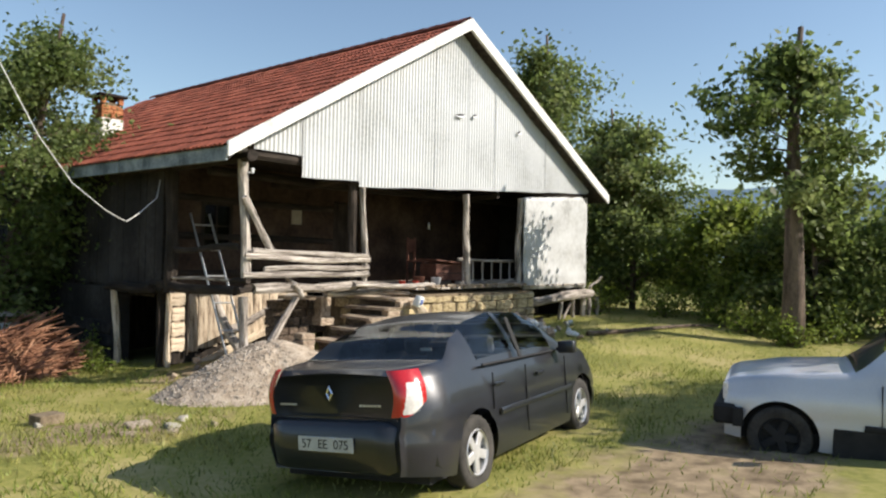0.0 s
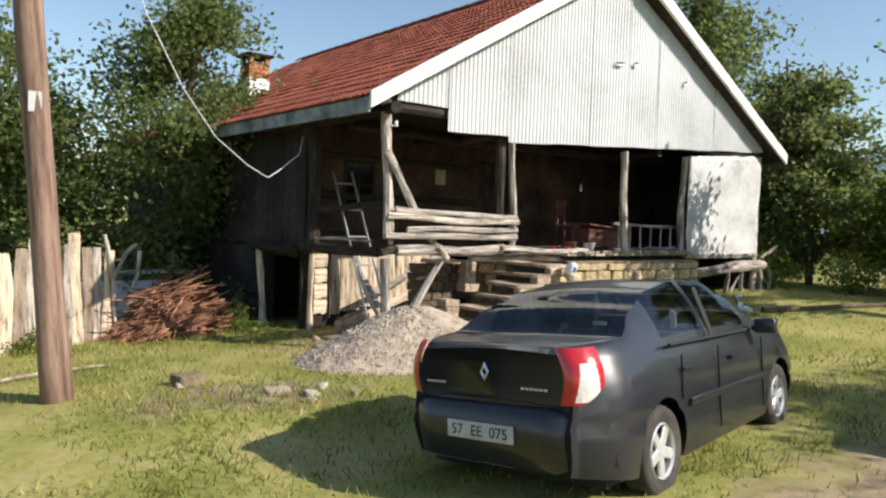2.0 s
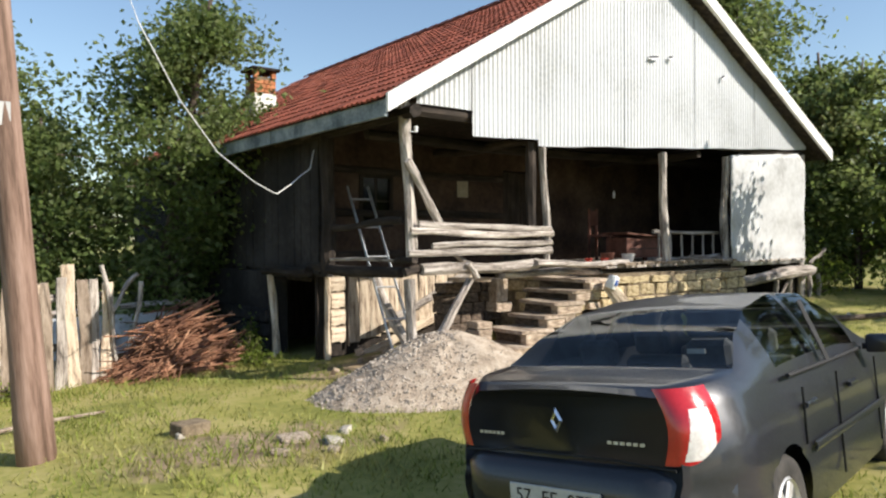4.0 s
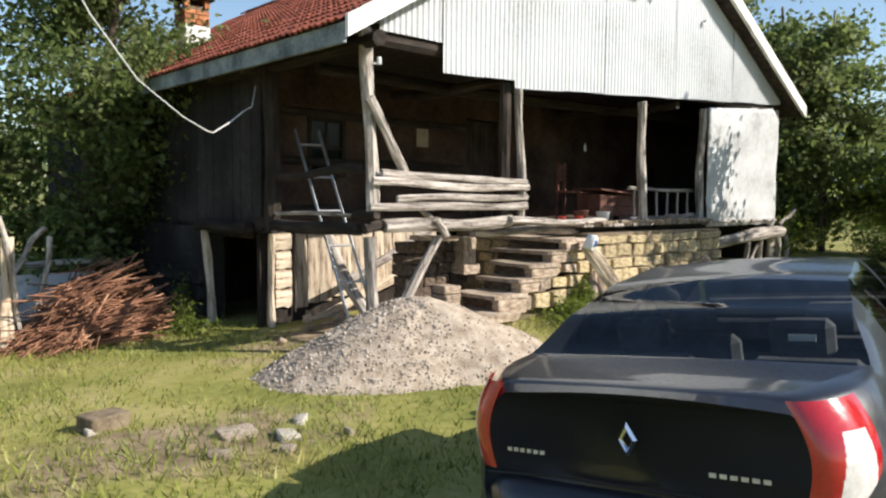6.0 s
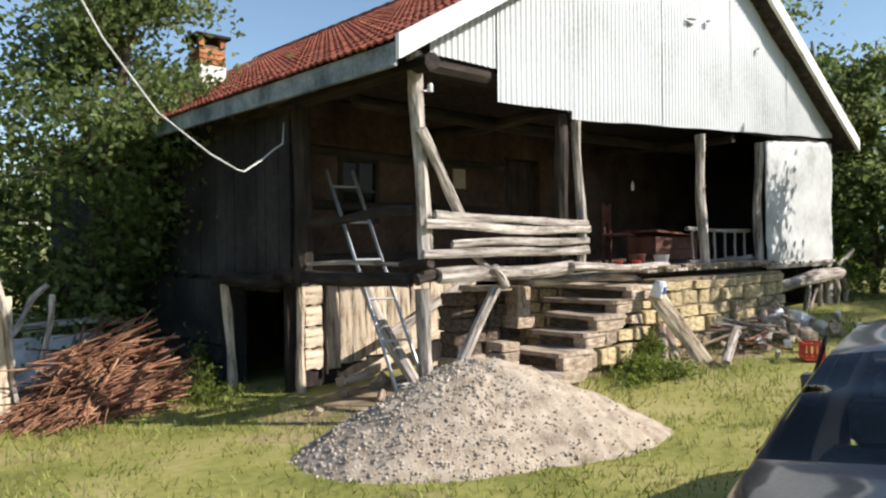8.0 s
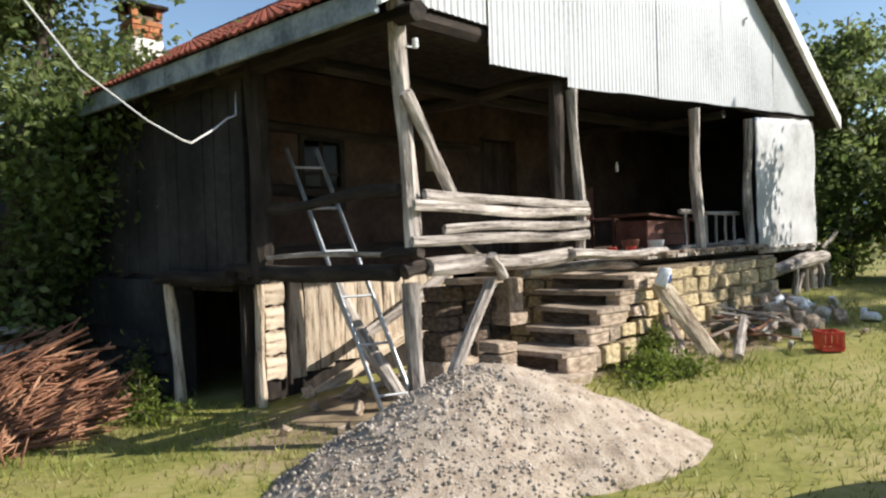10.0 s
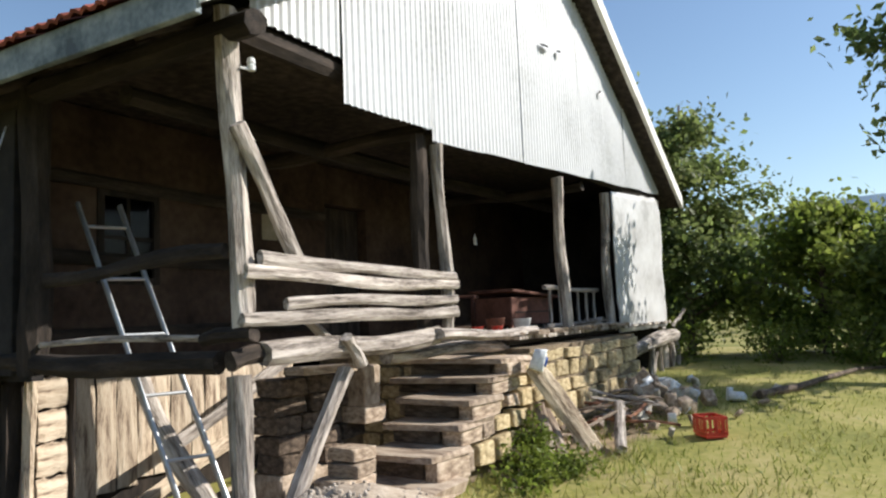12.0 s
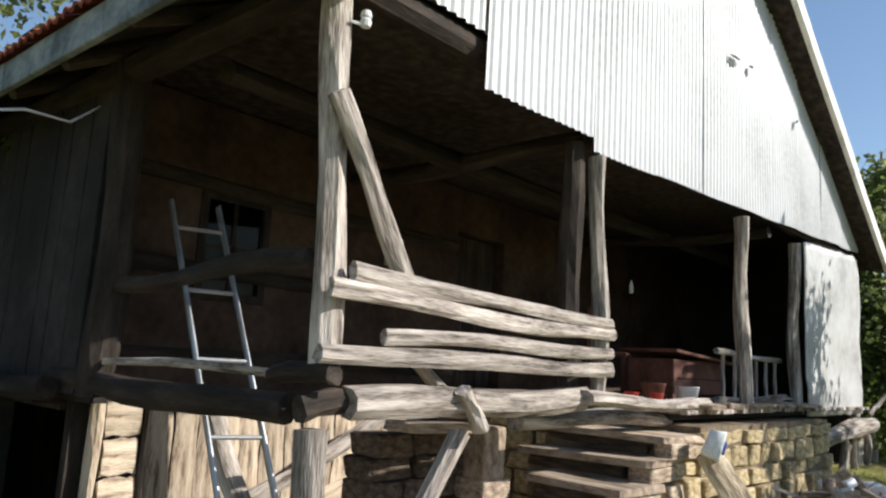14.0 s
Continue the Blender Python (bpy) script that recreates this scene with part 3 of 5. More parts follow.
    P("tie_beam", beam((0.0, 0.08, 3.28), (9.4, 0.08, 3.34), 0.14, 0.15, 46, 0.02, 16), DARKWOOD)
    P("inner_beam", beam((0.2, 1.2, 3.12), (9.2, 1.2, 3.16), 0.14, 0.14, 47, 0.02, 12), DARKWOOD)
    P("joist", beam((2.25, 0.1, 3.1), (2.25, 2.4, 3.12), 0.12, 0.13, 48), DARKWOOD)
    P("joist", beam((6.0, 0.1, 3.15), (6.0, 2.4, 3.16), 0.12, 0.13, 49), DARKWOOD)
    # an insulator screwed to the corner post
    ins = moved(lathe([(0.0, -0.035), (0.022, -0.035), (0.026, -0.01), (0.018, 0.0), (0.026, 0.01), (0.020, 0.035), (0.0, 0.035)], 10), pose(0.085, -0.07, 3.03, 90, 0, 0))
    P("insulator", join(ins, tube([(0.02, -0.05, 3.0), (0.085, -0.07, 3.0)], 0.007)), WHITEPLASTIC, "white porcelain insulator")


build_frame()


def build_walls():
    # back wall of the porch with its door and window openings
    yb, t = 2.45, 0.16
    door, win = (3.75, 4.55, 1.36, 2.95), (0.85, 1.45, 1.95, 2.75)
    bmw = bmesh.new()
    xs, zs = (0.05, 0.85, 1.45, 3.75, 4.55, 9.3), (1.25, 1.36, 1.95, 2.75, 2.95, 3.4)
    grid = {(i, j, k): bmw.verts.new((xs[i], yb + t * k, zs[j])) for i in range(6) for j in range(6) for k in (0, 1)}

    def hole(i, j):
        return not (0 <= i < 5 and 0 <= j < 5) or (i == 1 and j == 2) or (i == 3 and 1 <= j <= 3)

    for i in range(5):
        for j in range(5):
            if hole(i, j):
                continue
            bmw.faces.new([grid[i, j, 0], grid[i + 1, j, 0], grid[i + 1, j + 1, 0], grid[i, j + 1, 0]])
            bmw.faces.new([grid[i, j + 1, 1], grid[i + 1, j + 1, 1], grid[i + 1, j, 1], grid[i, j, 1]])
            for di, dj, p, q in ((-1, 0, (i, j), (i, j + 1)), (1, 0, (i + 1, j + 1), (i + 1, j)), (0, -1, (i + 1, j), (i, j)), (0, 1, (i, j + 1), (i + 1, j + 1))):
                if hole(i + di, j + dj):
                    bmw.faces.new([grid[(*p, 0)], grid[(*q, 0)], grid[(*q, 1)], grid[(*p, 1)]])
    bmw.verts.index_update()
    geo = [v.co.copy() for v in bmw.verts], [tuple(v.index for v in q.verts) for q in bmw.faces]
    bmw.free()
    wall = part("porch_wall", geo, PLASTER, house, "brown mud-plastered porch wall, darkened in colour for shade")
    piece("door_leaf", mesh("door_leaf", *join(*[box(3.78 + 0.25 * k, 4.02 + 0.25 * k, yb + 0.11, yb + 0.15, 1.38, 2.93, 0.004) for k in range(3)]), DARKWOOD), wall, "dark plank door")
    piece("window_frame", mesh("window_frame", *join(box(0.85, 0.91, yb - 0.02, yb + 0.06, 1.95, 2.75), box(1.39, 1.45, yb - 0.02, yb + 0.06, 1.95, 2.75), box(0.91, 1.39, yb - 0.02, yb + 0.06, 1.95, 2.01), box(0.91, 1.39, yb - 0.02, yb + 0.06, 2.69, 2.75), box(1.135, 1.165, yb, yb + 0.04, 2.01, 2.69), box(0.91, 1.39, yb, yb + 0.036, 2.33, 2.36)), DARKWOOD), wall, "dark wooden window frame")
    for x0, x1 in ((0.91, 1.135), (1.165, 1.39)):
        for z0, z1 in ((2.01, 2.33), (2.36, 2.69)):
            piece("pane", mesh("pane", *box(x0, x1, yb + 0.012, yb + 0.018, z0, z1), PANE), wall)
    # Added black board; it stands in for the dark of the room.
    piece("shutter", mesh("shutter", *box(0.86, 1.44, yb + 0.09, yb + 0.12, 1.96, 2.74), INK), wall, "black board added behind the panes for a dark room")
    piece("paper_notice", mesh("paper_notice", *box(2.72, 2.95, yb - 0.012, yb - 0.004, 2.45, 2.80), PAPER), wall, "faded paper notice pinned to the wall")
    for k in range(3):
        part("wall_beam", beam((0.1, yb - 0.03, 1.55 + 0.62 * k), (3.7, yb - 0.03, 1.53 + 0.62 * k), 0.06, 0.11, 60 + k, 0.01), DARKWOOD, wall)
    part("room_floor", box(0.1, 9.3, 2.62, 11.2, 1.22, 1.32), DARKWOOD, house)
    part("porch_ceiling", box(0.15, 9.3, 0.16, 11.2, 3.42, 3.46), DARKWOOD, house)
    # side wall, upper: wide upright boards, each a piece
    side = part("side_wall", box(0.02, 0.12, 1.95, 11.2, 1.25, 3.32), SIDEWALL, house, "boarded side wall, coloured near black for shade")
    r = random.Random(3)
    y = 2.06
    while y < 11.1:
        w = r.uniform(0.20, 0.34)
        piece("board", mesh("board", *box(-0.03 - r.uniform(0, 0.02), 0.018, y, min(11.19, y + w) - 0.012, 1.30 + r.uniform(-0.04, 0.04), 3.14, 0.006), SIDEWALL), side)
        y += w
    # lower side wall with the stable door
    low = part("lower_side_wall", join(box(-0.12, 0.14, 3.40, 11.2, -0.4, 1.28), box(-0.12, 0.14, 2.40, 3.40, 1.22, 1.34)), SIDEWALL, house, "rubble wall of the stable, coloured dark for shade")
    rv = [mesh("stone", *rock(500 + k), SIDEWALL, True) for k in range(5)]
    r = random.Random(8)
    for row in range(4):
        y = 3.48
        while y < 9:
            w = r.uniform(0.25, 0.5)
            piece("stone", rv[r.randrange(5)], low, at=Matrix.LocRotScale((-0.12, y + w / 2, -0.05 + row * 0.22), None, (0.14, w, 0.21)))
            y += w
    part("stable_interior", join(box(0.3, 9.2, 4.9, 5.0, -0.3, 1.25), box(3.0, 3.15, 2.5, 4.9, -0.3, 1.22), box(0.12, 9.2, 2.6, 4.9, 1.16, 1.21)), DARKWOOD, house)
    part("door_jamb", beam((-0.10, 3.27, -0.15), (-0.10, 3.46, 1.27), 0.11, 0.09, 71, 0.02, 9), PALEWOOD, house, "split pale stable door post")
    part("door_jamb", beam((0.215, 2.27, 0.05), (0.205, 2.27, 1.26), 0.075, 0.10, 72, 0.012, 7), PALEWOOD, house)
    part("lintel", beam((-0.14, 2.2, 1.32), (-0.14, 3.6, 1.30), 0.14, 0.13, 73, 0.015, 6), DARKWOOD, house)
    # boarded front of the stable
    bw = part("board_wall", box(0.10, 2.95, 2.36, 2.44, -0.1, 1.24), DARKWOOD, house, "sunlit pale upright boards under the porch")
    x, k = 0.585, 0
    while x < 2.85:
        w = r.uniform(0.13, 0.22)
        z1 = 1.24 + r.uniform(-0.05, 0.02)
        part("board", beam((x + w / 2, 2.335 - r.uniform(0, 0.012), 0.22 + 0.10 * x + r.uniform(-0.03, 0.05)), (x + w / 2 + r.uniform(-0.01, 0.01), 2.335, z1), w - 0.012, 0.028, 300 + k, 0.003, 5, 8, 6, up=(0, 1, 0)), PALEWOOD, bw)
        x += w
        k += 1
    for k in range(4):
        z = 0.28 + k * 0.245
        part("hatch_board", beam((0.295, 2.325, z + 0.12), (0.525, 2.325, z + 0.125), 0.03, 0.222, 340 + k, 0.004, 4, 8, 6), PALEWOOD, bw)
    part("batten", beam((0.555, 2.30, 0.22), (0.555, 2.30, 1.24), 0.04, 0.05, 350, 0.005), DARKWOOD, bw, "dark upright batten")
    part("slant_board", beam((0.55, 2.18, 0.02), (2.3, 2.18, 0.62), 0.04, 0.13, 351, 0.015), PALEWOOD, bw, "slanting pale board")
    part("slant_board", beam((0.5, 1.9, -0.02), (2.0, 1.6, 0.30), 0.04, 0.14, 352, 0.015), PALEWOOD, bw)
    part("slant_board", beam((1.1, 1.9, 0.62), (2.6, 1.9, 1.26), 0.07, 0.11, 353, 0.012), GREYWOOD, bw)
    part("leaning_post", beam((0.72, 0.70, -0.02), (0.52, 1.50, 1.25), 0.13, 0.13, 354, 0.02, 8, power=2.6), GREYWOOD, house, "thick leaning post behind the ladder")


build_walls()


def build_stone_base():
    # stone wall under the porch deck
    x0, x1, yf, z1 = 3.38, 6.9, -0.22, 1.30
    base = part("stone_wall", box(x0 + 0.04, x1 - 0.04, yf + 0.012, 2.3, -0.1, z1 - 0.05), MORTAR, house, "yellowish dry-stone wall below the porch")
    stones = [mesh("stone", *rock(100 + k, 6.0, 0.12), STONE) for k in range(8)]
    r = random.Random(21)
    z = 0.10
    while z < z1 - 0.1:
        h = r.uniform(0.10, 0.21)
        h = min(h, z1 - z)
        x = x0
        while x < x1:
            w = r.uniform(0.18, 0.55)
            w = min(w, x1 - x)
            if w > 0.08:
                piece("stone", stones[r.randrange(8)], base, at=Matrix.LocRotScale((x + w / 2, yf + 0.09 + r.uniform(-0.035, 0.03), z + h / 2), Euler((r.uniform(-0.08, 0.08), r.uniform(-0.06, 0.06), r.uniform(-0.08, 0.08))), (w - 0.006, 0.24, h * r.uniform(0.86, 1.04))))
            x += w
        y = yf + 0.25
        while y < 1.6:
            w = r.uniform(0.25, 0.45)
            piece("stone", stones[r.randrange(8)], base, at=Matrix.LocRotScale((x0 + 0.08, y + w / 2, z + h / 2), Euler((0, 0, r.uniform(-0.04, 0.04))), (0.24, w - 0.01, h - 0.008)))
            y += w
        z += h
    # porch deck: old boards
    deck = part("porch_deck", box(3.42, 9.3, 0.0, 2.44, 1.28, 1.325), DARKWOOD, house, "worn plank porch deck")
    x = 3.40
    k = 0
    while x < 9.25:
        w = r.uniform(0.16, 0.26)
        piece("plank", mesh("plank", *box(x, min(9.29, x + w) - 0.01, -0.10 + r.uniform(-0.06, 0.05), 2.43, 1.328, 1.362 + r.uniform(-0.006, 0.008), 0.005), GREYWOOD), deck)
        x += w
        k += 1
    # flat edging stones and rubble along the deck's edge
    edge_me = [mesh("edging_stone", *rock(160 + k, 4, 0.14), STEPSTONE) for k in range(4)]
    for k in range(16):
        piece("edging_stone", edge_me[k % 4], deck, at=Matrix.LocRotScale((3.5 + k * 0.21, -0.08 + r.uniform(-0.04, 0.06), 1.385), Euler((0, 0, r.uniform(-1, 1))), (r.uniform(0.14, 0.28), 0.18, r.uniform(0.03, 0.06))))
    # stair climbing along the front towards the stone wall: shade coloured into the risers, bright ends and treads
    flight = ((1.66, 0.585, 0.50), (2.06, 0.75, 0.52), (2.27, 0.915, 0.55), (2.64, 1.05, 0.86), (2.88, 1.20, 0.88))
    core = [box(xk + 0.10, 3.40, -0.10, yb - 0.06, zk - 0.35, zk - 0.07) for xk, zk, yb in flight]
    stair = part("stone_stair", join(*core), MORTAR, house, "worn stone steps up to the porch")
    slab = [mesh("step", *rock(180 + k, 9, 0.09), STEPSLAB) for k in range(4)]
    block = [mesh("step_stone", *rock(186 + k, 7, 0.08), STEPSTONE) for k in range(4)]
    dark = [mesh("riser", *rock(196 + k, 6, 0.12), SHADESTONE) for k in range(4)]
    end = [mesh("step_stone", *rock(286 + k, 6, 0.12), STONE if k % 2 else STEPSTONE) for k in range(6)]
    for k, (xk, zk, yb) in enumerate(flight):
        below = flight[k - 1][1] if k else 0.36
        yf = -0.24 + r.uniform(-0.03, 0.03)
        turn = r.uniform(-0.05, 0.05)
        piece("step", slab[k % 4], stair, at=Matrix.LocRotScale((xk + 0.26, (yf + yb) / 2, zk - 0.025), Euler((r.uniform(-0.02, 0.02), r.uniform(-0.02, 0.02), turn)), (0.62, yb - yf, 0.055)))
        h = zk - 0.05 - below
        cut = yf + r.uniform(0.13, 0.22)
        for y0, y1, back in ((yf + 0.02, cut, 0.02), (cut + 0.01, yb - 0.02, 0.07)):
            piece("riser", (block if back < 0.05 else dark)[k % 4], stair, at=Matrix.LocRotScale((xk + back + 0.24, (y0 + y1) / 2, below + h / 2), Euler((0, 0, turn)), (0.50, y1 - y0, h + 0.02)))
        # stones that close the front of the flight under each step
        x = xk + 0.34
        while x < 3.30:
            w = min(r.uniform(0.20, 0.42), 3.42 - x)
            piece("step_stone", end[r.randrange(6)], stair, at=Matrix.LocRotScale((x + w / 2, yf + 0.13 + r.uniform(-0.03, 0.03), below + h / 2 + 0.02), Euler((r.uniform(-0.05, 0.05), r.uniform(-0.06, 0.06), r.uniform(-0.1, 0.1))), (w - 0.015, 0.22, h + r.uniform(0.0, 0.045))))
            x += w
    piece("step", slab[1], stair, at=Matrix.LocRotScale((1.52, 0.02, 0.36), Euler((0.02, 0.03, 0.1)), (0.85, 0.75, 0.10)))
    piece("step_stone", block[0], stair, at=Matrix.LocRotScale((1.62, 0.05, 0.24), Euler((0, 0, 0.05)), (0.8, 0.6, 0.2)))
    # upright stone and stacked blocks that end the flight at its inner side
    cheek = [mesh("cheek_stone", *rock(190 + k, 12, 0.05), STEPSTONE) for k in range(4)]
    for k, (x, y, z, a, b, c) in enumerate(((1.98, 0.64, 1.05, 0.20, 0.22, 0.34), (2.02, 0.66, 0.82, 0.30, 0.24, 0.14), (1.27, 0.22, 0.56, 0.26, 0.26, 0.095), (1.29, 0.23, 0.66, 0.24, 0.26, 0.09), (1.22, 0.24, 0.46, 0.34, 0.30, 0.11), (1.25, 0.25, 0.34, 0.42, 0.34, 0.14), (1.10, 0.05, 0.22, 0.36, 0.30, 0.12), (1.45, 0.62, 1.22, 0.62, 0.24, 0.06), (0.78, 0.10, 0.16, 0.34, 0.26, 0.10))):
        piece("cheek_stone", cheek[k % 4], stair, at=Matrix.LocRotScale((x, y, z), Euler((0, 0.03 * (k % 2), 0.1 * (k % 3 - 1))), (a, b, c)))
    # Inner rows reuse the darker stone, shade painted into its colour.
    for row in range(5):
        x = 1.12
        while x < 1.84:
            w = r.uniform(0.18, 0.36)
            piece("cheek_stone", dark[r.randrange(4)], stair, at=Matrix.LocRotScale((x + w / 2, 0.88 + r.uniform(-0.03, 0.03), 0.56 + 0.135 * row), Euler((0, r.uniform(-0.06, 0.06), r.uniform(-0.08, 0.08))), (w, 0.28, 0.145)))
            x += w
    piece("cheek_stone", cheek[2], stair, at=Matrix.LocRotScale((1.48, 0.90, 0.24), Euler((0, 0, 0.04)), (0.74, 0.32, 0.52)))
    # hollow under the end bay, its dark made by an added sheet, with a bleached log and rough posts
    part("underfloor_wall", box(6.9, 9.3, 1.2, 1.3, 0.0, 1.28), DARKWOOD, house)
    part("end_log", beam((6.3, -0.06, 0.98), (9.45, -0.10, 1.12), 0.20, 0.20, 81, 0.03, 10, power=2.2), GREYWOOD, house, "bleached log under the end bay")
    part("end_pier", box(8.95, 9.5, -0.12, 0.35, 0.2, 0.55, 0.03), CONCRETE, house)
    for k, (xa, xb) in enumerate(((8.2, 8.25), (8.8, 8.75), (9.55, 9.5), (9.85, 9.9))):
        part("under_post", beam((xa, -0.05, 0.3), (xb, -0.05, 1.05), 0.07, 0.08, 84 + k, 0.02), GREYWOOD, house)
    part("under_post", beam((8.25, -0.02, 0.45), (8.8, -0.02, 0.95), 0.05, 0.05, 89, 0.01), GREYWOOD, house)
    part("crooked_hook", beam((9.42, -0.1, 1.25), (9.75, -0.25, 1.52), 0.05, 0.06, 90, 0.02), GREYWOOD, house)


build_stone_base()


def build_chimney():
    ch = tagged(new("chimney"), "brick chimney with whitewashed foot on the tiled roof", "chimney")
    ch.matrix_world = Matrix.Translation((1.08, 6.45, -0.21)) @ Matrix.Scale(1.12, 4)
    body = part("shaft", box(-0.16, 0.16, -0.16, 0.16, 3.75, 4.55), MORTAR, ch)
    part("foot", box(-0.205, 0.205, -0.205, 0.205, 3.75, 4.27, 0.02), WHITEWASH, ch, "whitewashed chimney foot")
    bm = mesh("brick", *box(-0.085, 0.085, -0.05, 0.05, -0.032, 0.032, 0.004), BRICK)
    for row in range(5):
        for s in range(4):
            for j in range(2):
                off = -0.088 + 0.176 * j + (0.02 if row % 2 else -0.02)
                piece("brick", bm, body, at=pose(0, 0, 0, 0, 0, 90 * s) @ pose(off, -0.145, 4.165 + row * 0.074))
    part("cap", box(-0.26, 0.26, -0.26, 0.26, 4.65, 4.70, 0.01), DARKWOOD, ch, "dark flat cap slab")
    for a in (-0.2, 0.12):
        for b in (-0.2, 0.12):
            part("cap_stub", box(a, a + 0.08, b, b + 0.08, 4.53, 4.65), BRICK, ch)


build_chimney()


# ---- cars ----
def curve(points, x):
    for (xa, za), (xb, zb) in zip(points, points[1:]):
        if x <= xb:
            t = (x - xa) / (xb - xa)
            t = t * t * (3 - 2 * t) * 0.5 + t * 0.5
            return za + (zb - za) * max(0.0, t)
    return points[-1][1]


def build_car(name, label, paint, m, L, W, wheel_r, hubs, top, belt, roof_w, glass, side_glass, lamps, boxy):
    """A saloon, its tail at the origin and its nose along +x, from a top line, a belt line and two axles."""
    car = tagged(new(name), label, "car")
    car.matrix_world = m
    nx = 104
    xs = [L * i / nx for i in range(nx + 1)]
    NL, NU, NR = 13, 6, 7
    rows = []
    for x in xs:
        e = 0.42 if not boxy else 0.16
        plan = 1.0
        if x < e:
            plan = 1 - (0.24 if not boxy else 0.10) * ((e - x) / e) ** 2.2
        if x > L - 0.7:
            plan = 1 - (0.30 if not boxy else 0.12) * ((x - L + 0.7) / 0.7) ** 2.4
        hw = W / 2 * plan
        zt, zb = curve(top, x), curve(belt, x)
        zb = min(zb, zt - 0.02)
        zlow = 0.19 + 0.09 * max(0, 1 - x / 0.5) + 0.06 * max(0, (x - L + 0.5) / 0.5)
        col = []
        for k in range(NL + 1):
            t = k / NL
            bulge = 1 - 0.055 * abs(2 * t - 1.0) ** 2.4 - 0.03 * max(0, t - 0.75) / 0.25
            groove = -0.012 if 0.44 < t < 0.52 else 0.0
            col.append((hw * bulge + groove, zlow + (zb - zlow) * t))
        wb = col[-1][0]
        up = zt - zb
        wr = wb - (W / 2 - roof_w) * min(1.0, up / 0.48) - 0.015
        for k in range(1, NU + 1):
            t = k / NU
            col.append((wb + (wr - wb) * (t ** 1.25), zb + up * (1 - (1 - t) ** 1.15) * 0.94))
        for k in range(1, NR + 1):
            t = k / NR
            col.append((wr * (1 - t), zb + up * (0.94 + 0.06 * math.sin(t * math.pi / 2)) + 0.02 * math.sin(t * math.pi / 2) * (up < 0.1)))
        rows.append(col)
    n = NL + NU + NR + 1
    groups = {}

    def add(key, quad):
        groups.setdefault(key, []).append(quad)

    verts = []
    for side in (1, -1):
        for i, x in enumerate(xs):
            for y, z in rows[i]:
                xx = x
                if x < 0.3:
                    xx = x - (0.035 * math.exp(-((z - 0.50) / 0.12) ** 2)) * (1 - x / 0.3) + 0.06 * max(0, (z - 0.75)) * (1 - x / 0.3)
                verts.append([xx, y * side, z])
    half = (nx + 1) * n
    ra = wheel_r + 0.055
    for v in verts:
        for hx in hubs:
            dx, dz = v[0] - hx, v[2] - wheel_r
            d = math.hypot(dx, dz)
            if abs(v[1]) > W * 0.36 and d < ra + 0.025 and d > ra - 0.05:
                v[0], v[2] = hx + dx / d * ra, wheel_r + dz / d * ra
    for s, side in enumerate((1, -1)):
        for i in range(nx):
            for k in range(n - 1):
                q = [s * half + i * n + k, s * half + (i + 1) * n + k, s * half + (i + 1) * n + k + 1, s * half + i * n + k + 1]
                if side > 0:
                    q = q[::-1]
                c = sum((Vector(verts[a]) for a in q), Vector()) / 4
                if k < NL and any(math.hypot(c.x - hx, c.z - wheel_r) < ra for hx in hubs):
                    continue
                key = "body"
                if NL <= k < NL + NU:
                    for gi, (xa, xb) in enumerate(side_glass):
                        if xa < c.x < xb and curve(top, c.x) - curve(belt, c.x) > 0.12 and 0.10 < (k - NL + 0.5) / NU < 0.92:
                            key = ("side_window", gi, s)
                if k >= NL + NU - 1:
                    for gi, (xa, xb) in enumerate(glass):
                        if xa < c.x < xb and (k > NL + NU - 1 or False):
                            key = ("rear_window", "windscreen")[gi]
                add(key, tuple(q))
    ends = []
    for i in (0, nx):
        for k in range(n - 1):
            a, b, c, d = i * n + k, i * n + k + 1, half + i * n + k + 1, half + i * n + k
            ends.append((a, d, c, b) if i else (a, b, c, d))
    groups["body"] += ends
    body = part("body", (verts, groups["body"]), paint, car, smooth=True)
    for key, quads in groups.items():
        if key == "body":
            continue
        used = sorted({a for q in quads for a in q})
        ix = {a: j for j, a in enumerate(used)}
        nm = key if isinstance(key, str) else "side_window"
        part(nm, ([verts[a] for a in used], [tuple(ix[a] for a in q) for q in quads]), CARGLASS, car, "tinted car glass", True)
    for o in list(car.children):
        if o.data.materials[0] == CARGLASS:
            o.visible_shadow = False
    # black rubber strips round the rear glass, wheel wells, floor
    part("underbody", box(0.25, L - 0.3, -W / 2 + 0.14, W / 2 - 0.14, 0.17, 0.34), BLACKTRIM, car)
    for hx in hubs:
        part("wheel_well", box(hx - 0.36, hx + 0.36, -W / 2 + 0.20, W / 2 - 0.20, 0.22, 0.72), BLACKTRIM, car)
    r = wheel_r
    tyre = lathe([(r * 0.64, -0.085), (r * 0.80, -0.097), (r * 0.95, -0.090), (r, -0.065), (r, 0.065), (r * 0.95, 0.090), (r * 0.80, 0.097), (r * 0.64, 0.085)], 30)
    rim = [lathe([(r * 0.66, -0.07), (r * 0.60, -0.092), (r * 0.56, -0.075), (r * 0.54, 0.0)], 30), lathe([(0.0, -0.082), (0.045, -0.08), (0.06, -0.06), (0.06, 0.0)], 14)]
    for k in range(5):
        a = 2 * math.pi * k / 5
        sp = box(0.03, r * 0.60, -0.078, -0.05, -0.038, 0.038, 0.008)
        rim.append(moved(sp, Matrix.Rotation(-a, 4, "Y")))
    dish = lathe([(0.0, -0.02), (r * 0.56, -0.03)], 24)
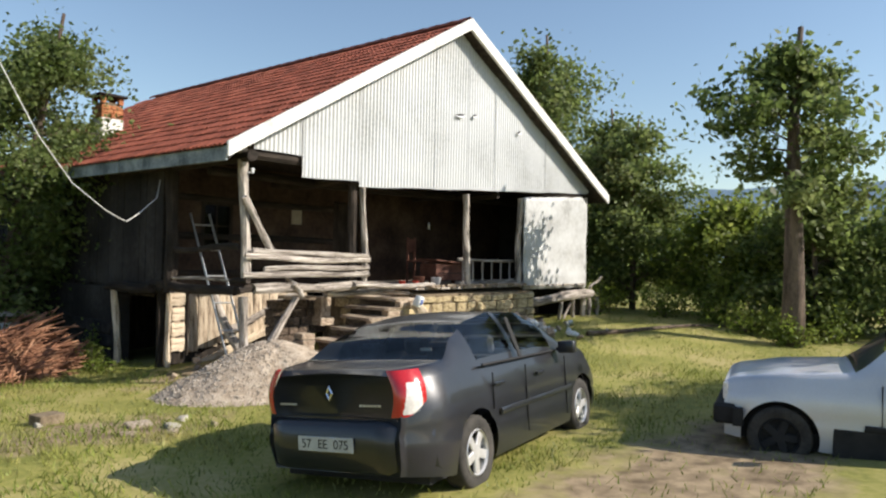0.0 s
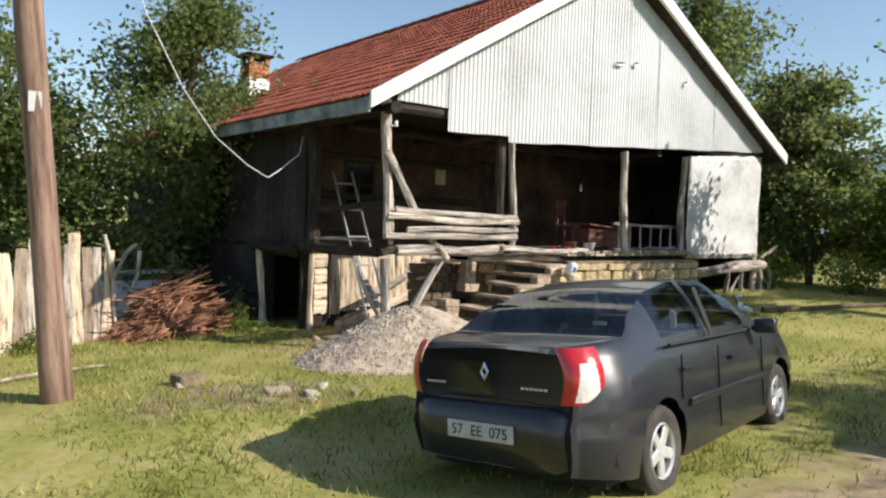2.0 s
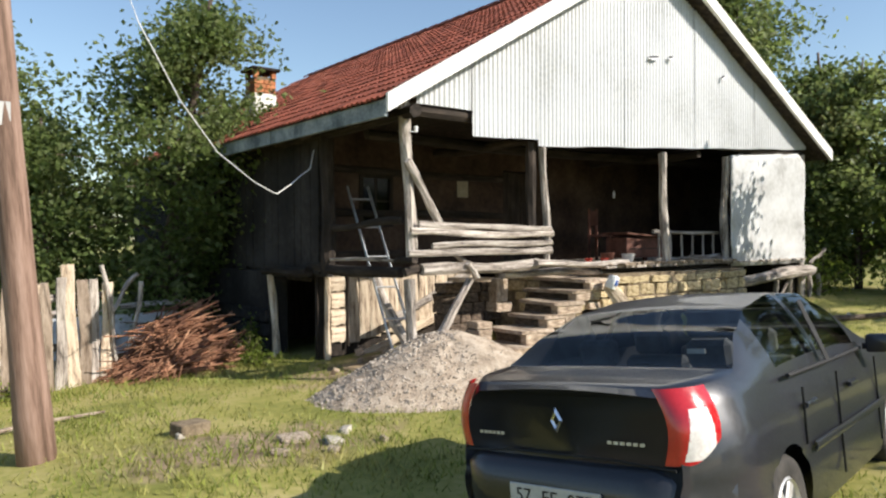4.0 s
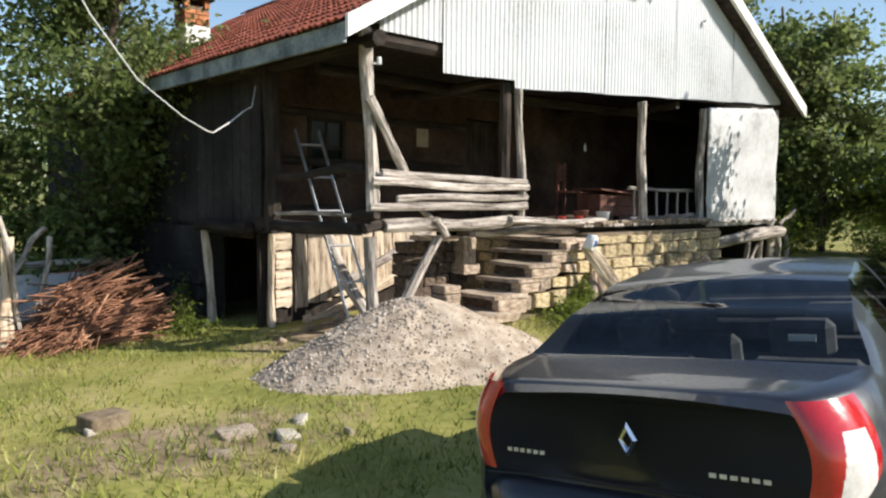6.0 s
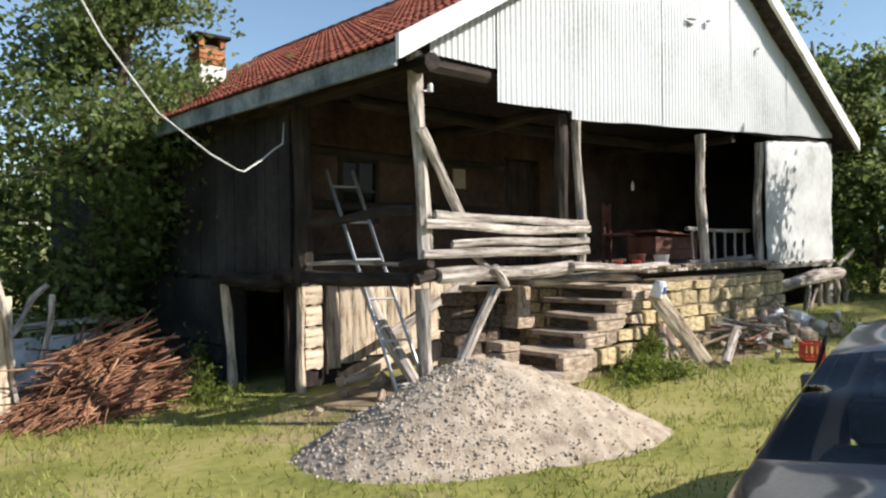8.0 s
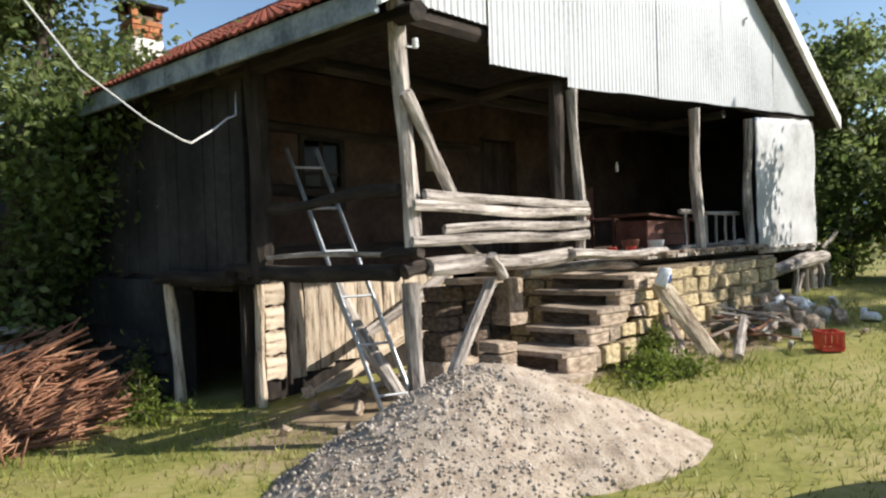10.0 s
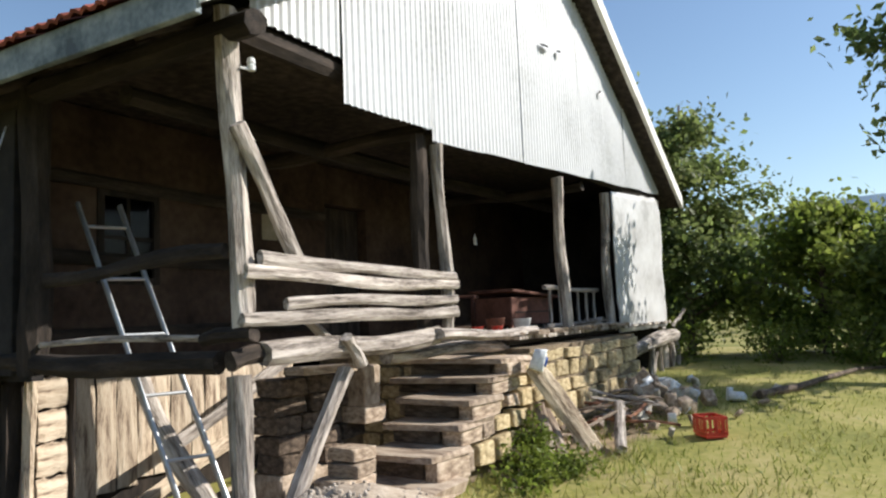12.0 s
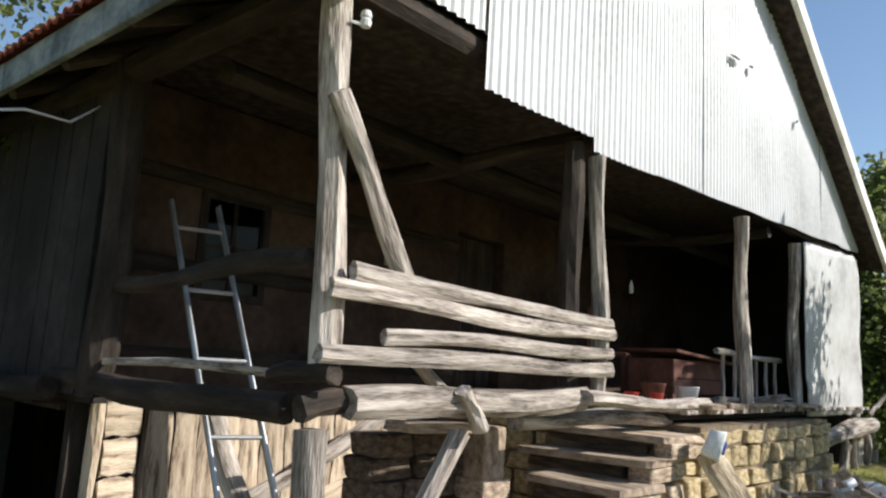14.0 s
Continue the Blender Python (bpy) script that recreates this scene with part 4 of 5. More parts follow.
    # Boxy car's rims are black so their colour carries the shade.
    tyre_me, rim_me, dish_me = mesh("tyre", *tyre, TYRE, True), mesh("rim", *join(*rim), BLACKTRIM if boxy else ALLOY), mesh("brake_disc", *dish, BLACKTRIM)
    for hx in hubs:
        for s in (1, -1):
            mm = pose(hx, s * (W / 2 - 0.12), r, 0, 20 * hx, 180 if s > 0 else 0)
            w = piece("wheel", tyre_me, car, "dusty tyre on a five-spoke rim", at=mm)
            piece("rim", rim_me, w, "steel rim coloured black for shade" if boxy else "silver alloy rim")
            piece("brake_disc", dish_me, w)
    # seats
    for x in (1.5 if not boxy else 1.7, 2.25):
        for y in (0.36, -0.36):
            part("seat", join(moved(box(-0.06, 0.06, -0.24, 0.24, 0, 0.58, 0.04), pose(x - 0.25, y, 0.42, 0, -14, 0)), moved(box(-0.05, 0.05, -0.13, 0.13, 0, 0.17, 0.03), pose(x - 0.42, y, 1.0, 0, -10, 0)), box(x - 0.25, x + 0.25, y - 0.24, y + 0.24, 0.36, 0.5, 0.04)), SEAT, car, "dark cloth seat")
    return car


def compact(v, f):
    used = sorted({a for q in f for a in q})
    ix = {a: j for j, a in enumerate(used)}
    return [v[a] for a in used], [tuple(ix[a] for a in q) for q in f]


def letters(text, size, depth, mat, parent, m, label=""):
    cu = bpy.data.curves.new("lettering", "FONT")
    cu.body, cu.size, cu.extrude, cu.align_x, cu.align_y = text, size, depth, "CENTER", "CENTER"
    cu.materials.append(mat)
    ob = new("lettering", cu)
    me = bpy.data.meshes.new_from_object(ob)
    bpy.data.objects.remove(ob)
    return piece("lettering", me, parent, label, at=m)


def dark_saloon():
    top = [(0, 0.995), (0.05, 1.04), (0.30, 1.055), (0.51, 1.067), (0.82, 1.24), (1.18, 1.36), (1.65, 1.415), (2.25, 1.395), (2.55, 1.28), (3.05, 1.0), (3.5, 0.92), (3.95, 0.80), (4.15, 0.56)]
    belt = [(0, 0.92), (0.6, 0.96), (1.2, 0.95), (2.4, 0.935), (3.0, 0.92), (3.6, 0.82), (4.15, 0.50)]
    L, W = 4.15, 1.64
    # nose along +x of the car: place by the two hubs on its camera side
    hubs = (0.83, 3.30)
    m = Matrix.Translation((-2.28, -4.595, 0.091)) @ Matrix.Rotation(radians(10.5), 4, "Z") @ Matrix.Rotation(radians(-5.8), 4, "X") @ Matrix.Rotation(radians(0.8), 4, "Y") @ Matrix.Scale(0.95, 4)
    car = build_car("saloon_car", "dusty dark-grey four-door saloon parked on grass", PAINT, m, L, W, 0.295, hubs, top, belt, 0.585, ((0.52, 1.13), (2.36, 3.0)), ((0.98, 1.72), (1.80, 2.62)), None, False)
    # rear: lid gap, bumper, lamps, plate, badge and lettering
    part("lid_gap", tube([(-0.018, y, 0.70 - 0.02 * (abs(y) > 0.5)) for y in (-0.60, -0.3, 0, 0.3, 0.60)], 0.006), INK, car)
    v, f = [], []
    nb = 22
    for i in range(nb + 1):
        t = i / nb * 2 - 1
        y = t * 0.775
        x = -0.055 + 0.42 * max(0, abs(t) - 0.62) ** 1.5 * 3.0
        for dx, z in ((0.06, 0.28), (0.0, 0.32), (-0.035, 0.48), (-0.03, 0.62), (0.03, 0.675), (0.10, 0.68)):
            v.append((x + dx, y, z))
    for i in range(nb):
        for j in range(5):
            q = i * 6 + j
            f.append((q, q + 1, q + 7, q + 6))
    part("bumper", (v, f), PAINT, car, "dark-grey rear bumper", True)
    NG = 56
    for s in (1, -1):
        v, f = [], []
        cf = []
        for i in range(NG + 1):
            t = i / NG
            for j in range(NG + 1):
                w = j / NG
                z = 0.70 + 0.335 * w
                # wraps round the corner, leaning in at the top
                ang = t * 1.35
                rr = 0.145
                y = s * (0.500 + 0.05 * (1 - w) + 0.05 * math.sin(w * 3) + rr * math.sin(ang) * 1.15)
                x = -0.022 + rr * 1.7 * (1 - math.cos(ang)) + 0.02 * w * w
                v.append((x, y, z))
        for i in range(NG):
            for j in range(NG):
                q = i * (NG + 1) + j
                quad = (q, q + NG + 1, q + NG + 2, q + 1) if s < 0 else (q, q + 1, q + NG + 2, q + NG + 1)
                tt, ww = (i + 0.5) / NG, (j + 0.5) / NG
                clear = ww > 0.05 and ww < 0.74 and tt > 0.36 + 0.22 * ww ** 2 and tt < 0.93 - 0.16 * ww
                (cf if clear else f).append(quad)
        lamp = part("tail_lamp", compact(v, f), REDLENS, car, "red tail lamp with a clear lower lens", True)
        piece("clear_lens", mesh("clear_lens", *compact(v, cf), CLEARLENS, True), lamp, "clear white lens")
    for s in (1, -1):
        part("door_handle", beam((1.12 if s else 0, s * 0.8260, 0.80), (1.30, s * 0.8300, 0.80), 0.03, 0.03, 4, 0, 4), PAINT, car)
        part("door_handle", beam((2.02, s * 0.8300, 0.79), (2.20, s * 0.8300, 0.79), 0.03, 0.03, 4, 0, 4), PAINT, car)
        part("rub_strip", beam((1.22, s * 0.8320, 0.565), (2.95, s * 0.8300, 0.555), 0.02, 0.05, 4, 0, 6), PAINT, car)
        mir = rock(77, 3.0, 0.03)
        part("door_mirror", join(moved(mir, Matrix.Translation((2.72, s * 0.89, 0.98)) @ Matrix.Diagonal((0.13, 0.22, 0.16, 1))), box(2.69, 2.76, min(s * 0.78, s * 0.85), max(s * 0.78, s * 0.85), 0.94, 0.98)), PAINT, car, "dark door mirror", True)
        for x, z0, z1 in ((1.78, 0.30, 0.90), (2.78, 0.30, 0.88), (1.10, 0.60, 0.90)):
            part("door_gap", box(x - 0.004, x + 0.004, min(s * 0.82, s * 0.8315), max(s * 0.82, s * 0.8315), z0, z1), INK, car)
        part("window_strip", tube([(0.98, s * 0.793, 0.975), (1.8, s * 0.793, 0.965), (2.7, s * 0.76, 0.95)], 0.012), BLACKTRIM, car)
        part("window_pillar", beam((1.755, s * 0.796, 0.965), (1.77, s * 0.655, 1.335), 0.06, 0.02, 4, 0, 6), BLACKTRIM, car)
    plate = part("number_plate", box(-0.108, -0.096, -0.26, 0.26, 0.45, 0.56, 0.004), PLATEWHITE, car, "white number plate with black characters")
    turn = Matrix(((0, 0, -1, 0), (-1, 0, 0, 0), (0, 1, 0, 0), (0, 0, 0, 1)))
    for text, y in (("57", 0.175), ("EE", 0.02), ("075", -0.15)):
        letters(text, 0.095, 0.001, INK, plate, Matrix.Translation((-0.110, y, 0.503)) @ turn)
    v = []
    for k, (a_, b_) in enumerate(((0, 0.062), (0.036, 0), (0, -0.062), (-0.036, 0))):
        v += [(-0.03, a_, 0.87 + b_), (-0.03, a_ * 0.45, 0.87 + b_ * 0.45), (-0.042, a_ * 0.72, 0.87 + b_ * 0.72)]
    f = []
    for k in range(4):
        p, q = 3 * k, 3 * ((k + 1) % 4)
        f += [(p, q, q + 2, p + 2), (p + 2, q + 2, q + 1, p + 1)]
    part("badge", (v, f), CHROME, car, "chrome lozenge badge")
    for y, w in ((0.42, 0.17), (-0.36, 0.20)):
        for k in range(6):
            part("badge_bar", box(-0.024, -0.019, y + w * (k / 6 - 0.5), y + w * (k / 6 - 0.5) + w / 9, 0.775, 0.789), ALLOY, car)
    part("rear_shelf", box(0.62, 1.2, -0.60, 0.60, 0.91, 0.95), SEAT, car)
    part("window_sticker", box(0.700, 0.705, -0.48, -0.38, 1.12, 1.145), PLATEWHITE, car)
    part("rear_dash", box(2.9, 3.2, -0.65, 0.65, 0.80, 0.95, 0.02), SEAT, car)
    return car


dark_saloon()


def pale_saloon():
    top = [(0, 0.92), (0.3, 0.955), (0.9, 0.965), (1.35, 1.30), (1.7, 1.385), (2.4, 1.39), (2.62, 1.33), (3.1, 0.94), (3.6, 0.90), (4.10, 0.82), (4.2, 0.78)]
    belt = [(0, 0.86), (1.2, 0.885), (3.0, 0.865), (3.6, 0.84), (4.2, 0.74)]
    nose = Vector((1.60, -6.02, 0.13))
    d = Vector((-0.26, 0.965, 0)).normalized()
    a = math.atan2(d.y, d.x)
    m = Matrix.Translation(nose - d * 3.86) @ Matrix.Rotation(a, 4, "Z") @ Matrix.Scale(0.92, 4)
    car = build_car("saloon_car", "boxy silver-white saloon parked nose-in on the grass", SILVER, m, 4.2, 1.64, 0.29, (1.08, 3.70), top, belt, 0.58, ((0.98, 1.33), (2.66, 3.06)), ((1.15, 1.85), (1.92, 2.72)), None, True)
    part("front_bumper", join(box(4.08, 4.30, -0.78, 0.78, 0.36, 0.56, 0.03), box(4.02, 4.12, 0.775, 0.835, 0.36, 0.54, 0.01), box(4.02, 4.12, -0.835, -0.775, 0.36, 0.54, 0.01)), BLACKTRIM, car, "black plastic front bumper")
    for s in (1, -1):
        part("side_strip", beam((1.1, s * 0.82, 0.46), (3.0, s * 0.82, 0.46), 0.02, 0.06, 2, 0, 6), BLACKTRIM, car)
        # Tall black panel stands in for the shade along the lower body.
        part("sill", box(1.50, 3.25, min(s * 0.70, s * 0.822), max(s * 0.70, s * 0.822), 0.16, 0.44, 0.01), BLACKTRIM, car, "lower sill coloured black for shade")
        part("head_lamp", box(4.17, 4.215, min(s * 0.45, s * 0.72), max(s * 0.45, s * 0.72), 0.60, 0.76, 0.008), CLEARLENS, car, "rectangular head lamp")
        part("door_mirror", moved(rock(78, 3.5, 0.03), Matrix.Translation((2.72, s * 0.90, 0.98)) @ Matrix.Diagonal((0.10, 0.18, 0.13, 1))), BLACKTRIM, car)
        for x in (1.88, 2.86):
            part("door_gap", box(x - 0.004, x + 0.004, min(s * 0.79, s * 0.8235), max(s * 0.79, s * 0.8235), 0.32, 0.86), INK, car)
    return car


pale_saloon()


# ---- trees ----
def build_tree(name, label, base, height, spread, seed, leaf_mat, leaves, trunk_r=0.16, lean=(0, 0), crown_from=0.35, leaf=0.085, shape=1.0, clumps=46, category="tree", flat=1.0):
    r = random.Random(seed)
    tree = tagged(new(name), label, category)
    x, y = base
    z0 = gz(x, y) - 0.05
    tree.location = (x, y, z0)
    pts = []
    for i in range(9):
        t = i / 8
        pts.append(Vector((lean[0] * t * height + 0.10 * math.sin(seed + 4 * t) * t, lean[1] * t * height + 0.10 * math.cos(seed * 2 + 5 * t) * t, t * height * 0.92)))
    part("trunk", tube(pts, trunk_r, 9, 0.22), BARK, tree, smooth=True)

    def on_trunk(t):
        k = min(7, int(t * 8))
        return pts[k].lerp(pts[k + 1], t * 8 - k)

    tips = []
    limbs = []
    for k in range(clumps):
        t = crown_from + (1 - crown_from) * (k + r.random()) / clumps
        a = r.uniform(0, 2 * math.pi)
        prof = math.sin(math.pi * min(1.0, 0.12 + 0.88 * (t - crown_from) / (1 - crown_from)) ** 0.8) * 0.8 + 0.25
        d = spread * prof * shape * r.uniform(0.45, 1.1)
        p0 = on_trunk(min(0.99, t * 0.9))
        p2 = p0 + Vector((math.cos(a) * d, math.sin(a) * d * flat, r.uniform(-0.05, 0.45) * d))
        p1 = p0.lerp(p2, 0.5) + Vector((0, 0, 0.12 * d))
        limbs.append(tube([p0, p0.lerp(p1, 0.5), p1, p1.lerp(p2, 0.55), p2], max(0.012, trunk_r * 0.26 * (1.1 - t)), 5, 0.3))
        tips += [(p1, 0.7), (p2, 1.0), (p1.lerp(p2, 0.6), 0.9)]
    part("branchwork", join(*limbs), BARK, tree, kind="stuff")
    v, f = [], []
    for k in range(leaves):
        c, s = tips[r.randrange(len(tips))]
        rad = spread * (0.20 if k % 3 else 0.32) * s
        g = Vector((r.gauss(0, 1), r.gauss(0, 1), r.gauss(0, 0.75))) * rad * 0.62
        p = c + g
        if p.z < 0.15:
            p.z = 0.15 + r.random() * 0.3
        u = Vector((r.gauss(0, 1), r.gauss(0, 1), r.gauss(-0.3, 0.8))).normalized()
        w = u.cross(Vector((r.gauss(0, 1), r.gauss(0, 1), r.gauss(0, 1)))).normalized()
        nn = u.cross(w)
        s = leaf * r.uniform(0.6, 1.3)
        b = len(v)
        v += [p - u * s * 0.5, p + w * s * 0.34 + nn * s * 0.06, p + u * s * 0.62, p - w * s * 0.34 + nn * s * 0.06]
        f.append((b, b + 1, b + 2, b + 3))
    part("crown", (v, f), leaf_mat, tree, kind="stuff")
    return tree


build_tree("fruit_tree", "leafy plum tree with grey-green leaves beside the house", (-1.1, 6.1), 7.0, 1.95, 5, LEAF_B, 26000, 0.14, (0.14, -0.03), 0.08, 0.10, 1.0, 90)
build_tree("fruit_tree", "leafy plum tree with grey-green leaves beside the house", (-3.9, 8.8), 6.8, 2.2, 6, LEAF_B, 18000, 0.14, (0, 0), 0.2, 0.12, 1.0, 55)
build_tree("fruit_tree", "low leafy plum tree with grey-green leaves beside the house", (-2.5, 7.4), 4.4, 1.7, 8, LEAF_B, 15000, 0.10, (0, 0), 0.05, 0.10, 1.0, 60)
build_tree("tall_tree", "tall pollarded tree with a bare trunk and ragged crown", (9.15, -4.62), 6.7, 1.6, 11, LEAF_B, 7500, 0.23, (0.0, 0.0), 0.47, 0.14, 1.0, 26)
# This next tree stands out of view, added only to cast shade.
build_tree("unseen_shade_tree", "unseen leafy tree added to shade the parked cars", (7.0, -12.4), 6.2, 2.2, 14, LEAF_A, 17000, 0.17, (0.0, 0.0), 0.3, 0.13, 1.0, 50)
build_tree("poplar_tree", "tall airy tree rising behind the house", (14.0, 4.2), 9.4, 2.4, 12, LEAF_B, 13000, 0.18, (0.0, 0.0), 0.25, 0.15, 1.0, 52)
build_tree("poplar_tree", "tall airy tree rising behind the house", (15.4, 2.4), 6.8, 1.7, 13, LEAF_B, 8000, 0.15, (0.0, 0.0), 0.2, 0.14, 1.0, 46)
for k, (x, y, h, s, n) in enumerate(((12.3, 0.2, 5.6, 1.7, 15000), (12.4, -2.2, 3.2, 1.6, 11000), (13.2, -4.0, 3.3, 1.7, 12000), (11.4, -4.5, 3.5, 1.5, 10000), (13.6, -6.4, 3.7, 1.9, 11000), (15.0, -8.8, 4.0, 2.1, 9000), (12.6, 1.2, 5.0, 1.8, 9000), (17.0, -11.5, 4.2, 2.2, 8000), (13.0, -9.6, 2.8, 1.5, 7000))):
    build_tree("hazel_tree", "dense green hedgerow tree at the meadow's edge", (x, y), h, s, 30 + k, LEAF_A if k % 3 else LEAF_B, n, 0.09, (0, 0), 0.05, 0.125, 1.0, 52, flat=1.1)


def build_shrub(base, height, width, seed, mat, n, label="low green shrub in the meadow", leaf=0.07):
    r = random.Random(seed)
    x, y = base
    sh = tagged(new("shrub"), label, "shrub")
    sh.location = (x, y, gz(x, y) - 0.03)
    stems, v, f = [], [], []
    for k in range(9):
        a, d = r.uniform(0, 6.3), r.uniform(0.2, 1.0) * width
        tip = Vector((math.cos(a) * d, math.sin(a) * d, height * r.uniform(0.5, 1.0) * (1.1 - 0.5 * d / width)))
        stems.append(tube([(0, 0, 0), tip * 0.5 + Vector((0, 0, 0.1 * height)), tip], 0.012, 4, 0.4))
        for _ in range(n // 9):
            p = Vector((0, 0, 0)).lerp(tip, r.uniform(0.25, 1.05)) + Vector((r.gauss(0, 1), r.gauss(0, 1), r.gauss(0, 0.7))) * width * 0.22
            p.z = max(0.02, p.z)
            u = Vector((r.gauss(0, 1), r.gauss(0, 1), r.gauss(0.2, 0.8))).normalized()
            w = u.cross(Vector((r.gauss(0, 1), r.gauss(0, 1), r.gauss(0, 1)))).normalized()
            s = leaf * r.uniform(0.5, 1.3)
            b = len(v)
            v += [p - u * s * 0.5, p + w * s * 0.3, p + u * s * 0.6, p - w * s * 0.3]
            f.append((b, b + 1, b + 2, b + 3))
    part("stemwork", join(*stems), BARK, sh, kind="stuff")
    part("foliage", (v, f), mat, sh, kind="stuff")


r0 = random.Random(4)
for k, (x, y, h, w) in enumerate(((10.3, -1.6, 0.9, 0.8), (9.8, -3.6, 0.8, 0.8), (10.4, -5.0, 0.9, 0.8), (10.6, -2.7, 0.8, 0.8), (11.2, -6.6, 1.0, 0.9), (9.0, -4.6, 0.6, 0.6), (10.0, 0.0, 1.1, 0.7))):
    build_shrub((x, y), h, w, 60 + k, LEAF_A, 1500)
for k, (x, y, h, w) in enumerate(((2.75, -0.52, 0.36, 0.30), (3.12, -0.34, 0.50, 0.18), (2.40, -0.60, 0.24, 0.30), (2.95, -0.75, 0.24, 0.34))):
    build_shrub((x, y), h, w, 80 + k, LEAF_A, 900, "weedy green plant growing at the stone steps", 0.045)
for k, (x, y, h, w) in enumerate(((-0.55, 3.2, 0.5, 0.28), (-0.35, 3.75, 0.7, 0.25), (-3.6, 2.6, 0.4, 0.3), (-0.7, 2.6, 0.25, 0.3))):
    build_shrub((x, y), h, w, 90 + k, LEAF_A, 500, "weeds by the stable wall", 0.05)


def build_far_woods():
    r = random.Random(9)
    v, f = [], []
    for k in range(15000):
        a = radians(r.uniform(-72, 160))
        d = r.uniform(26, 60)
        x, y = d * math.cos(a), d * math.sin(a) - 3
        top = 2.2 + 2.4 * (0.5 + noise.noise(Vector((a * 9, 2, 0)))) + 0.03 * d
        p = Vector((x, y, 0.4 + top * r.random() ** 0.7))
        u = Vector((r.gauss(0, 1), r.gauss(0, 1), r.gauss(0, 1))).normalized()
        w = u.cross(Vector((r.gauss(0, 1), r.gauss(0, 1), r.gauss(0, 1)))).normalized()
        s = r.uniform(0.35, 0.8)
        b = len(v)
        v += [p - u * s * 0.5, p + w * s * 0.4, p + u * s * 0.6, p - w * s * 0.4]
        f.append((b, b + 1, b + 2, b + 3))
    thing("far_woods", mesh("far_woods", v, f, LEAF_B), "distant green woodland beyond the meadow", "woods", kind="stuff")


build_far_woods()


# ---- yard ----
def build_heap():
    cx, cy, R, H = 0.03, -0.66, 1.30, 0.76
    v, f = [], []
    nr, na = 22, 64

    def surf(q, a):
        rr = q * R * (1 + 0.12 * math.sin(a * 2 + 0.6) + 0.07 * math.sin(a * 3 + 2))
        u, w = rr * math.cos(a) * 1.10, rr * math.sin(a) * 0.84
        x, y = cx + 0.74 * u + 0.67 * w, cy - 0.67 * u + 0.74 * w
        h = H * max(0, (1 - q)) ** 0.95 * (1 - 0.12 * math.exp(-(q / 0.12) ** 2))
        h += 0.035 * noise.noise(Vector((x * 4, y * 4, 1))) + 0.02 * noise.noise(Vector((x * 13, y * 13, 1)))
        return Vector((x, y, gz(x, y) - 0.02 + h - 0.03 * q))

    for i in range(nr + 1):
        for j in range(na):
            v.append(surf(i / nr, 2 * math.pi * j / na))
    for i in range(nr):
        for j in range(na):
            a, b = i * na + j, i * na + (j + 1) % na
            f.append((a, a + na, b + na, b))
    heap = thing("gravel_heap", mesh("gravel_heap", v, f, GRAVEL, True), "heap of pale gravel and sand on the grass", "gravel heap")
    r = random.Random(12)
    pv, pf = [], []
    shapes = [rock(700 + k, 2.6, 0.15) for k in range(4)]
    small = []
    for sv, sf in shapes:
        bm = bmesh.new()
        bmesh.ops.create_icosphere(bm, subdivisions=1, radius=0.5)
        for q in bm.verts:
            q.co *= 1 + 0.35 * noise.noise(q.co * 2 + Vector((len(small) * 9, 0, 0)))
        bm.verts.index_update()
        small.append(([q.co.copy() for q in bm.verts], [tuple(e.index for e in g.verts) for g in bm.faces]))
        bm.free()
    for k in range(9000):
        q = r.random() ** 0.6 * 1.08
        a = r.uniform(0, 2 * math.pi)
        # coarser stones lie on the side away from the steps
        coarse = 0.5 + 0.5 * math.cos(a - 3.6)
        if r.random() > 0.06 + 0.80 * coarse ** 1.5:
            continue
        s = r.uniform(0.007, 0.016) * (1 + 0.8 * coarse * r.random() ** 2)
        p = surf(min(q, 1.12), a) + Vector((0, 0, s * 0.15))
        rot = Euler((r.uniform(0, 6), r.uniform(0, 6), r.uniform(0, 6))).to_matrix()
        g = small[r.randrange(4)]
        b = len(pv)
        pv += [p + rot @ (c * s * 1.4) for c in g[0]]
        pf += [tuple(i + b for i in t) for t in g[1]]
    piece("loose_gravel", mesh("loose_gravel", pv, pf, PEBBLE), heap, "loose pale stones", kind="stuff")


build_heap()


def build_pole():
    base = Vector((-3.88, -0.80, gz(-3.88, -0.80) - 0.2))
    tip = base + Vector((-0.45, 0.95, 7.4))
    pole = tagged(new("utility_pole"), "leaning brown wooden utility pole with a white tag", "pole")
    part("shaft", beam(base, tip, 0.27, 0.27, 3, 0.012, 14, 14, 2.0, 0.62), POLEWOOD, pole, smooth=True)
    p = base.lerp(tip, 0.375)
    q = Vector((-5.2, -7.5, p.z)) - p
    a = math.degrees(math.atan2(q.y, q.x))
    piece("tag", mesh("tag", *box(0.115, 0.121, -0.052, 0.052, -0.09, 0.09), PLATEWHITE), pole, "white paper tag nailed to the pole", at=pose(*p, 0, -6, a))
    piece("tag", mesh("tag", *box(0.115, 0.121, -0.02, 0.02, -0.02, 0.02), PLATEWHITE), pole, at=pose(*base.lerp(tip, 0.30), 0, -6, a))


build_pole()


